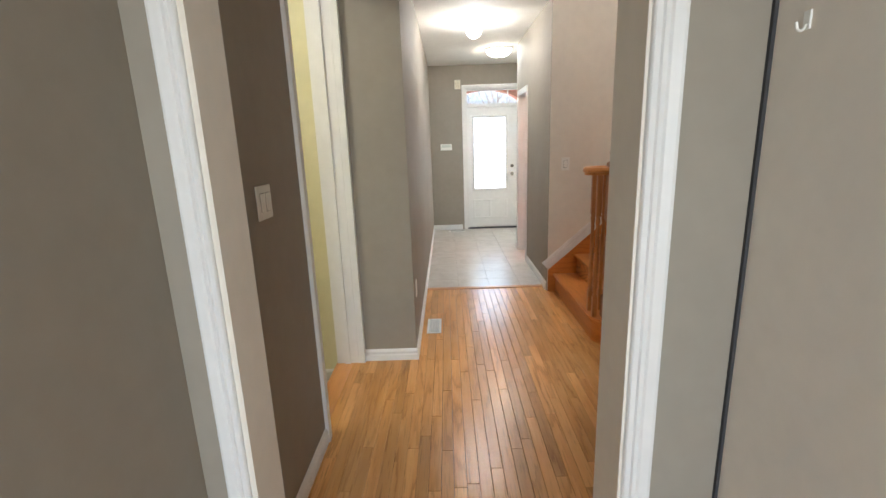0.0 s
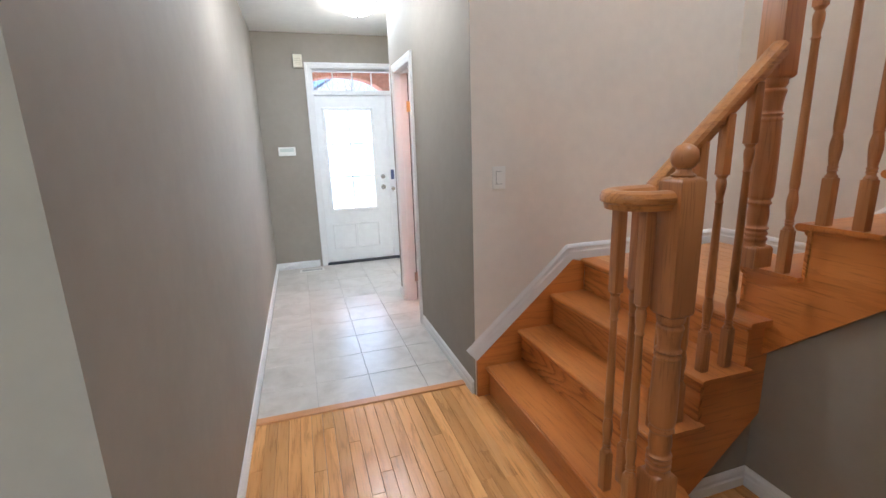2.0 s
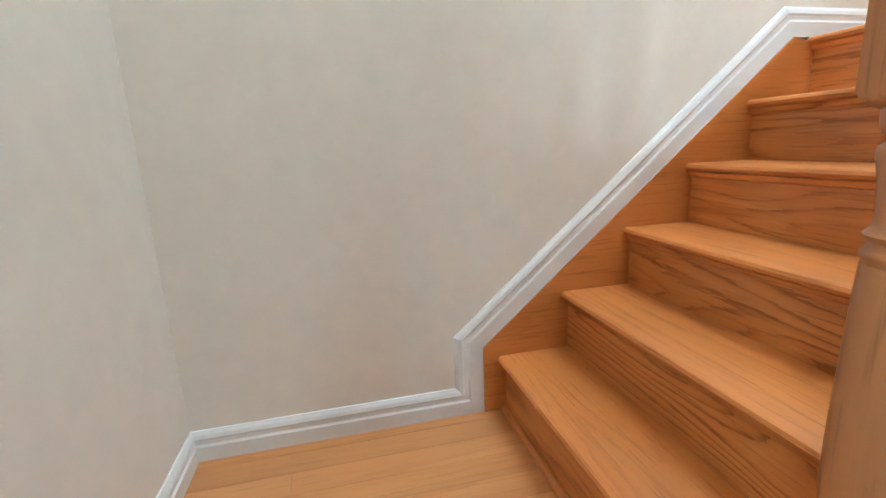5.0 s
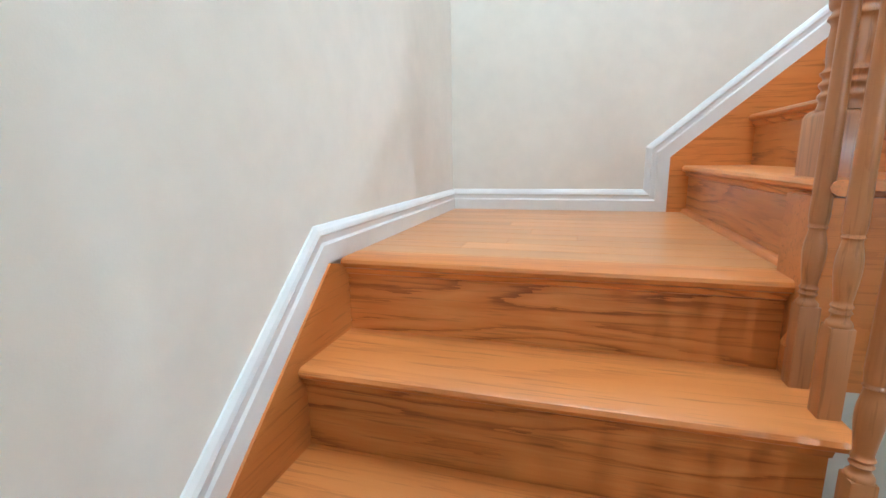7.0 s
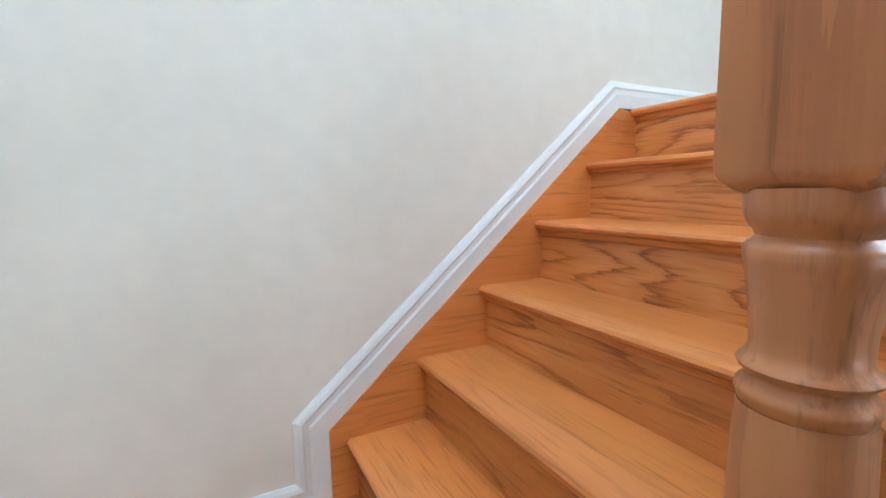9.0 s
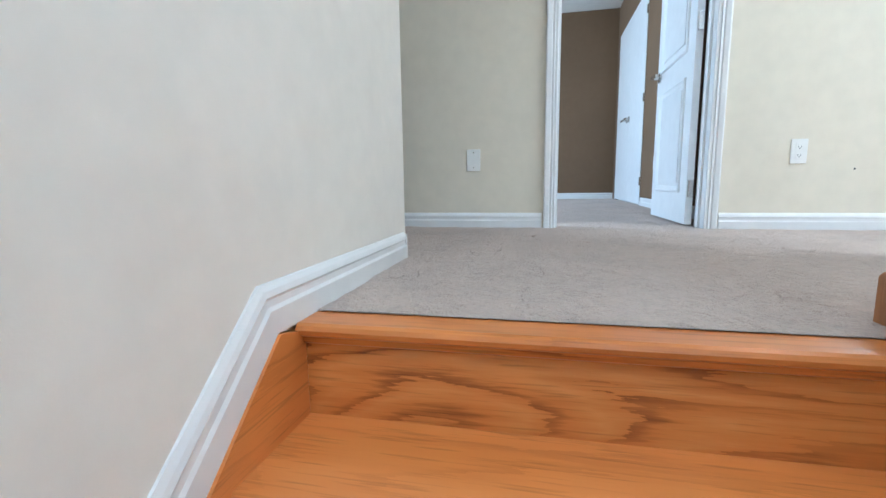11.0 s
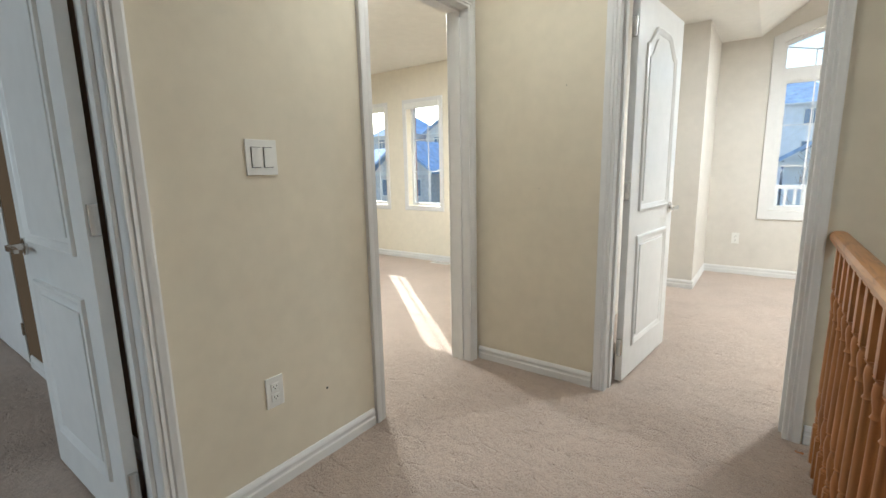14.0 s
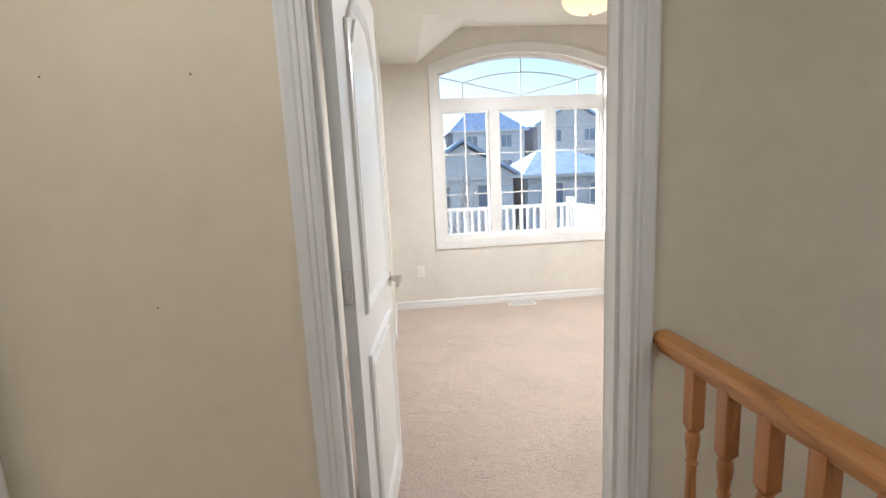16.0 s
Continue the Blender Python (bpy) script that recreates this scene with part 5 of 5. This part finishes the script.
dome_lamp(0.90, 6.5, CEIL1, 0.17, M_LAMP, "lit frosted dome ceiling lamp in the foyer")
dome_lamp(1.26, 6.1, ZC, 0.17, M_AMBER, "lit amber dome ceiling lamp in the bedroom")
# The bowls from here on are unseen, added to go with the fill lights
dome_lamp(2.15, 2.45, CEIL2, 0.17, M_LAMP, "unseen frosted dome lamp added over the stairs at the fill light")
dome_lamp(-0.42, 3.5, CEIL2, 0.17, M_LAMP, "unseen frosted dome lamp added in the upper hall at the fill light")
dome_lamp(-2.6, 4.6, CEIL2, 0.17, M_LAMP, "unseen frosted dome lamp added to brighten the sunny bedroom")
dome_lamp(-1.4, 1.9, CEIL1, 0.14, M_LAMP, "unseen frosted dome lamp added in the small room at its fill light")
dome_lamp(2.0, 5.4, CEIL1, 0.14, M_AMBER, "unseen amber dome lamp added in the powder room at its salmon fill")

ob = thing("wall_hook", "small white adhesive hook on the pale wall", "hook")
bm = B()
hput = on_x(0.792, -1)
pbox(bm, hput, 0.844, 0.860, 1.648, 1.680, 0, 0.004, 0.0015)
part("base", bm, M_PLASTIC, ob)
bm = B()
tube(bm, smooth_path([(0.788, 0.852, 1.656), (0.782, 0.852, 1.647), (0.774, 0.852, 1.649), (0.770, 0.852, 1.661)]), [(0.003 * math.cos(a), 0.0025 * math.sin(a)) for a in [math.pi * i / 4 for i in range(8)]])
part("prong", bm, M_PLASTIC, ob, "", True)

# ---------------------------------------------------------------- outside
M_GROUND = plain("winter_lawn", (0.16, 0.15, 0.09), 0.95, 0, 0.25, 3)
M_ASPH = plain("asphalt", (0.055, 0.055, 0.058), 0.9, 0, 0.2, 8)
M_BRICK = plain("red_brick", (0.36, 0.16, 0.11), 0.85, 0, 0.2, 20)
bm = B()
box(bm, -2500, 2500, -2500, 2500, -0.9, -0.62)
setting("ground", bm, M_GROUND, "winter lawn and ground reaching the horizon", "ground")
bm = B()
box(bm, -300, 300, 17, 25, -0.62, -0.6)
setting("road", bm, M_ASPH, "grey asphalt street in front of the house", "road")

# porch with a brick arch, and the balcony above it
# Bright ground slab added as a reflector, to whiten the front door's panes
bm = B()
box(bm, -1.2, 4.2, 9.56, 17.0, -0.62, -0.585)
setting("driveway", bm, plain("added_pale_slab", (0.46, 0.45, 0.43), 0.9, 0, 0.1, 4), "pale slab added unseen before the porch to reflect sun", "driveway")
porch = thing("porch", "brick porch with an arched opening under the balcony", "porch", "", "structure")
bm = B()
box(bm, -0.62, 2.45, YF + 0.16, 9.45, -0.62, -0.06)
part("slab", bm, plain("porch_concrete", (0.42, 0.41, 0.39), 0.9, 0, 0.1), porch)
bm = B()
AX = 0.95
pts = [(-0.62, -0.06), (AX - 0.72, -0.06), (AX - 0.72, 2.1)] + [(AX - 0.72 * math.cos(a), 2.1 + 0.36 * math.sin(a)) for a in [math.pi * i / 14 for i in range(1, 14)]] + [(AX + 0.72, 2.1), (AX + 0.72, -0.06), (2.45, -0.06), (2.45, 2.9), (-0.62, 2.9)]
prism(bm, pts, lambda u, v, h: (u, h, v), 9.2, 9.45)
part("brick_arch", bm, M_BRICK, porch)
bm = B()
box(bm, -0.7, 2.55, YF + 0.16, 9.55, 2.9, 3.0)
part("balcony_deck", bm, M_TRIM, porch)
bal = thing("balcony_railing", "white picket railing of the balcony outside the window", "railing")
bm = B()
for y0, y1, x0, x1 in ((9.38, 9.44, -0.68, 2.46), (7.9, 9.38, 2.40, 2.46), (7.9, 9.38, -0.68, -0.62)):
    box(bm, x0, x1, y0, y1, 3.85, 3.90)
    box(bm, x0, x1, y0, y1, 3.10, 3.14)
part("rails", bm, M_TRIM, bal)
pm = None
spots = [(-0.6 + i * 0.1, 9.41) for i in range(31)] + [(2.43, 8.0 + i * 0.1) for i in range(14)] + [(-0.65, 8.0 + i * 0.1) for i in range(14)]
for x, y in spots:
    if pm is None:
        bm = B()
        box(bm, -0.016, 0.016, -0.016, 0.016, 3.13, 3.86)
        o = part("picket", bm, M_TRIM, bal)
        pm = o.data
    else:
        o = new("picket", pm)
        o.parent = bal
    o.location = (x, y, 0)
for x, y in ((2.43, 9.41), (-0.65, 9.41)):
    bm = B()
    box(bm, x - 0.05, x + 0.05, y - 0.05, y + 0.05, 2.99, 3.98)
    part("post", bm, M_TRIM, bal)

# houses across the street
# Roofs, walls and glass are paled and blued: glare haze in their colours
M_HROOF = plain("haze_blue_shingles", (0.38, 0.50, 0.70), 0.9, 0, 0.2, 2)
M_HWIN = plain("dark_house_glass", (0.2, 0.26, 0.36), 0.15, 0, 0.1, 1)
H_WALLS = [plain("pale_siding", (0.80, 0.80, 0.82), 0.85, 0, 0.06, 2), plain("grey_brick", (0.62, 0.64, 0.70), 0.9, 0, 0.12, 4), plain("tan_brick", (0.68, 0.65, 0.64), 0.9, 0, 0.12, 4)]


def house(x, y, w, d, eave, ridge, wm, gable, storeys, label):
    ob = thing("house", label, "house", "houses across the street")
    g = -0.62
    bm = B()
    box(bm, x - w / 2, x + w / 2, y, y + d, g, eave)
    if gable:
        prism(bm, [(x - w / 2, eave), (x + w / 2, eave), (x, ridge - 0.15)], lambda u, v, h: (u, h, v), y, y + 0.2)
    part("wall", bm, wm, ob)
    bm = B()
    o = 0.45
    if gable:
        prism(bm, [(x - w / 2 - o, eave - 0.2), (x, ridge), (x + w / 2 + o, eave - 0.2), (x + w / 2 + o, eave), (x, ridge + 0.22), (x - w / 2 - o, eave)], lambda u, v, h: (u, h, v), y - o, y + d + o)
    else:
        a = [bm.verts.new(p) for p in ((x - w / 2 - o, y - o, eave - 0.1), (x + w / 2 + o, y - o, eave - 0.1), (x + w / 2 + o, y + d + o, eave - 0.1), (x - w / 2 - o, y + d + o, eave - 0.1))]
        r = [bm.verts.new((x - w * 0.16, y + d / 2, ridge)), bm.verts.new((x + w * 0.16, y + d / 2, ridge))]
        bm.faces.new((a[0], a[1], r[1], r[0]))
        bm.faces.new((a[2], a[3], r[0], r[1]))
        bm.faces.new((a[1], a[2], r[1]))
        bm.faces.new((a[3], a[0], r[0]))
        bm.faces.new(a[::-1])
    part("roof", bm, M_HROOF, ob)
    bm = B()
    box(bm, x - w / 2 - o, x + w / 2 + o, y - o - 0.06, y - o, eave - 0.28, eave - 0.08)
    part("fascia", bm, M_TRIM, ob, "white eaves fascia")
    for s in range(storeys):
        for k in (-1, 1):
            zc = eave - 1.3 - s * 2.8
            bm = B()
            box(bm, x + k * w * 0.24 - 0.6, x + k * w * 0.24 + 0.6, y - 0.05, y - 0.02, zc - 0.65, zc + 0.65)
            wn2 = part("window", bm, M_HWIN, ob)
            bm = B()
            c = x + k * w * 0.24
            for a in ((c - 0.7, c - 0.6, zc - 0.75, zc + 0.75), (c + 0.6, c + 0.7, zc - 0.75, zc + 0.75), (c - 0.6, c + 0.6, zc + 0.65, zc + 0.75), (c - 0.6, c + 0.6, zc - 0.75, zc - 0.65), (c - 0.03, c + 0.03, zc - 0.65, zc + 0.65)):
                box(bm, a[0], a[1], y - 0.09, y - 0.0, a[2], a[3])
            part("window_frame", bm, M_TRIM, wn2)
    bm = B()
    box(bm, x - 1.3, x + 1.3, y - 0.06, y - 0.01, g, g + 2.1)
    part("garage_door", bm, H_WALLS[0], ob)


rnd = random.Random(5)
for i in range(12):
    house(-38.6 + i * 7.1, 31 + rnd.uniform(-0.6, 0.6), 6.2, 9, 4.1 + rnd.uniform(-0.2, 0.3), 6.1 + rnd.uniform(-0.2, 0.4), H_WALLS[i % 3], i % 2 == 0, 1, "low townhouse with a shingled roof coloured blue for haze")
for i in range(10):
    house(-47 + i * 9.6, 55 + rnd.uniform(-1, 1), 8.2, 9, 9.4 + rnd.uniform(-0.3, 0.3), 12.2 + rnd.uniform(-0.3, 0.5), H_WALLS[(i + 1) % 3], i % 3 == 1, 2, "two-storey house behind, with a hipped roof coloured blue for haze")


def bare_tree(x, y, h, seed, label):
    r = random.Random(seed)
    ob = thing("bare_tree", label, "tree", "bare trees")
    tr, br = B(), B()
    six = [(math.cos(a), math.sin(a)) for a in [math.pi * 2 * i / 5 for i in range(5)]]

    def limb(bm, p, d, length, rad, depth):
        pts, q = [p], p
        for _ in range(4):
            d = (d + Vector((r.uniform(-0.16, 0.16), r.uniform(-0.16, 0.16), r.uniform(-0.02, 0.12)))).normalized()
            q = q + d * (length / 4)
            pts.append(q)
        rows = []
        for k, c in enumerate(pts):
            w = rad * (1 - 0.18 * k)
            rows.append([bm.verts.new(c + Vector((a * w, b * w, 0))) for a, b in six])
        for a, b in zip(rows, rows[1:]):
            for j in range(5):
                bm.faces.new((a[j], a[(j + 1) % 5], b[(j + 1) % 5], b[j]))
        if depth > 0:
            for k in range(5):
                s = pts[r.randrange(1, 5)]
                a = r.uniform(0, 6.28)
                limb(br, s, Vector((0.6 * math.cos(a), 0.6 * math.sin(a), r.uniform(0.5, 1.1))).normalized(), length * r.uniform(0.5, 0.75), rad * 0.5, depth - 1)

    limb(tr, Vector((x, y, -0.62)), Vector((0, 0, 1)), h * 0.5, 0.06, 3)
    bark = plain("pale_bark", (0.34, 0.27, 0.23), 0.9, 0, 0.2, 20)
    part("trunk", tr, bark, ob, "", True)
    part("branches", br, bark, ob, "leafless pale branches")


bare_tree(2.3, 15.2, 5.6, 3, "slim leafless young tree in front of the street")
bare_tree(4.0, 14.6, 4.6, 8, "leafless shrub-like tree beside the street")
bare_tree(1.3, 14.8, 5.0, 12, "slim leafless young tree by the drive")

# ---------------------------------------------------------------- marks and crumbs
def nail_hole(y, z, r):
    bm = B()
    n = 10
    prism(bm, [(y + r * math.cos(2 * math.pi * i / n), z + r * 1.15 * math.sin(2 * math.pi * i / n)) for i in range(n)], on_x(XW, 1), -0.004, 0.0012)
    tagged(part("nail_hole", bm, M_SLOT), "small dark nail hole in the cream wall", "nail hole", "nail holes")


for y, z, r in ((0.846, 3.511, 0.005), (0.885, 3.519, 0.003), (3.10, 3.30, 0.0045)):
    nail_hole(y, z, r)
for x, z, r in ((-0.742, 4.584, 0.0022), (-0.437, 4.582, 0.0022), (-0.576, 4.067, 0.0018)):
    bm = B()
    prism(bm, [(x + r * math.cos(math.pi * i / 4), z + r * math.sin(math.pi * i / 4)) for i in range(8)], on_y(YS, -1), -0.004, 0.0012)
    tagged(part("nail_hole", bm, M_SLOT), "small dark nail hole in the cream wall", "nail hole", "nail holes")
bm = B()
prism(bm, [(1.108, 3.425), (1.113, 3.428), (1.122, 3.392), (1.126, 3.374), (1.118, 3.388)], on_x(0.08, 1), -0.002, 0.0012)
tagged(part("wall_scuff", bm, plain("grey_scuff", (0.22, 0.21, 0.2), 0.8)), "grey scuff mark on the cream wall corner", "scuff")
crumb = random.Random(4)
for x, y, s in ((-0.518, 1.632, 0.014), (-0.566, 3.051, 0.008), (0.05, 1.9, 0.006)):
    bm = B()
    vs = [bm.verts.new((x + s * crumb.uniform(-1, 1), y + s * crumb.uniform(-1, 1), UP + 0.004 + s * crumb.uniform(0, 0.9))) for _ in range(9)]
    bmesh.ops.convex_hull(bm, input=vs)
    tagged(part("debris_crumb", bm, plain("tan_crumb", (0.36, 0.27, 0.19), 0.9)), "small tan crumb lying on the beige carpet", "debris", "crumbs on the carpet")

# ---------------------------------------------------------------- floor pieces
planks = random.Random(11)
PW = 0.057
x = XN - 0.035
shared = {}
count = 0
while x < XU + 0.03:
    x1 = x + PW
    spans = []
    if x1 <= 1.2:
        lo, hi = (0.9 if x < -0.42 or x > 0.55 else -0.4), (2.885 if x < XL else 4.40)
    else:
        lo, hi = 2.09, (4.25 if x < 1.2 else 3.6)
    y = lo - planks.uniform(0, 0.5) if lo < 2 else lo
    while y < hi - 0.01:
        e = min(hi, y + planks.choice((0.55, 0.7, 0.85, 1.0, 1.2)))
        if hi - e < 0.12:
            e = hi
        key = round(e - y, 3)
        if key not in shared:
            bm = B()
            soft_box(bm, 0.0006, PW - 0.0006, 0.0006, key - 0.0006, -0.018, 0.0, 0.0016)
            o = part("plank", bm, M_FLOOR, floor_wood)
            shared[key] = o.data
        else:
            o = new("plank", shared[key])
            o.parent = floor_wood
        o.location = (x, y, 0)
        count += 1
        y = e
    x = x1
bm = B()
box(bm, -0.55, 0.792, -2.6, -0.4, -0.02, -0.001)
part("rear_boards", bm, M_FLOOR, floor_wood)

TW = 0.3235
tile_mesh = {}
x = 0.556 - 3 * TW
while x < XR + 1.6:
    x0, x1 = max(x, XL), min(x + TW, 2.75)
    y = 4.747 - TW
    while y < YF:
        y0, y1 = max(y, 4.45), min(y + TW, YF)
        w, d = round(x1 - x0, 3), round(y1 - y0, 3)
        if w > 0.01 and d > 0.01:
            if (w, d) not in tile_mesh:
                bm = B()
                soft_box(bm, 0.0015, w - 0.0015, 0.0015, d - 0.0015, -0.007, 0.0, 0.0015)
                o = part("tile", bm, M_TILE, floor_tile)
                tile_mesh[(w, d)] = o.data
            else:
                o = new("tile", tile_mesh[(w, d)])
                o.parent = floor_tile
            o.location = (x0, y0, 0)
        y += TW
    x += TW
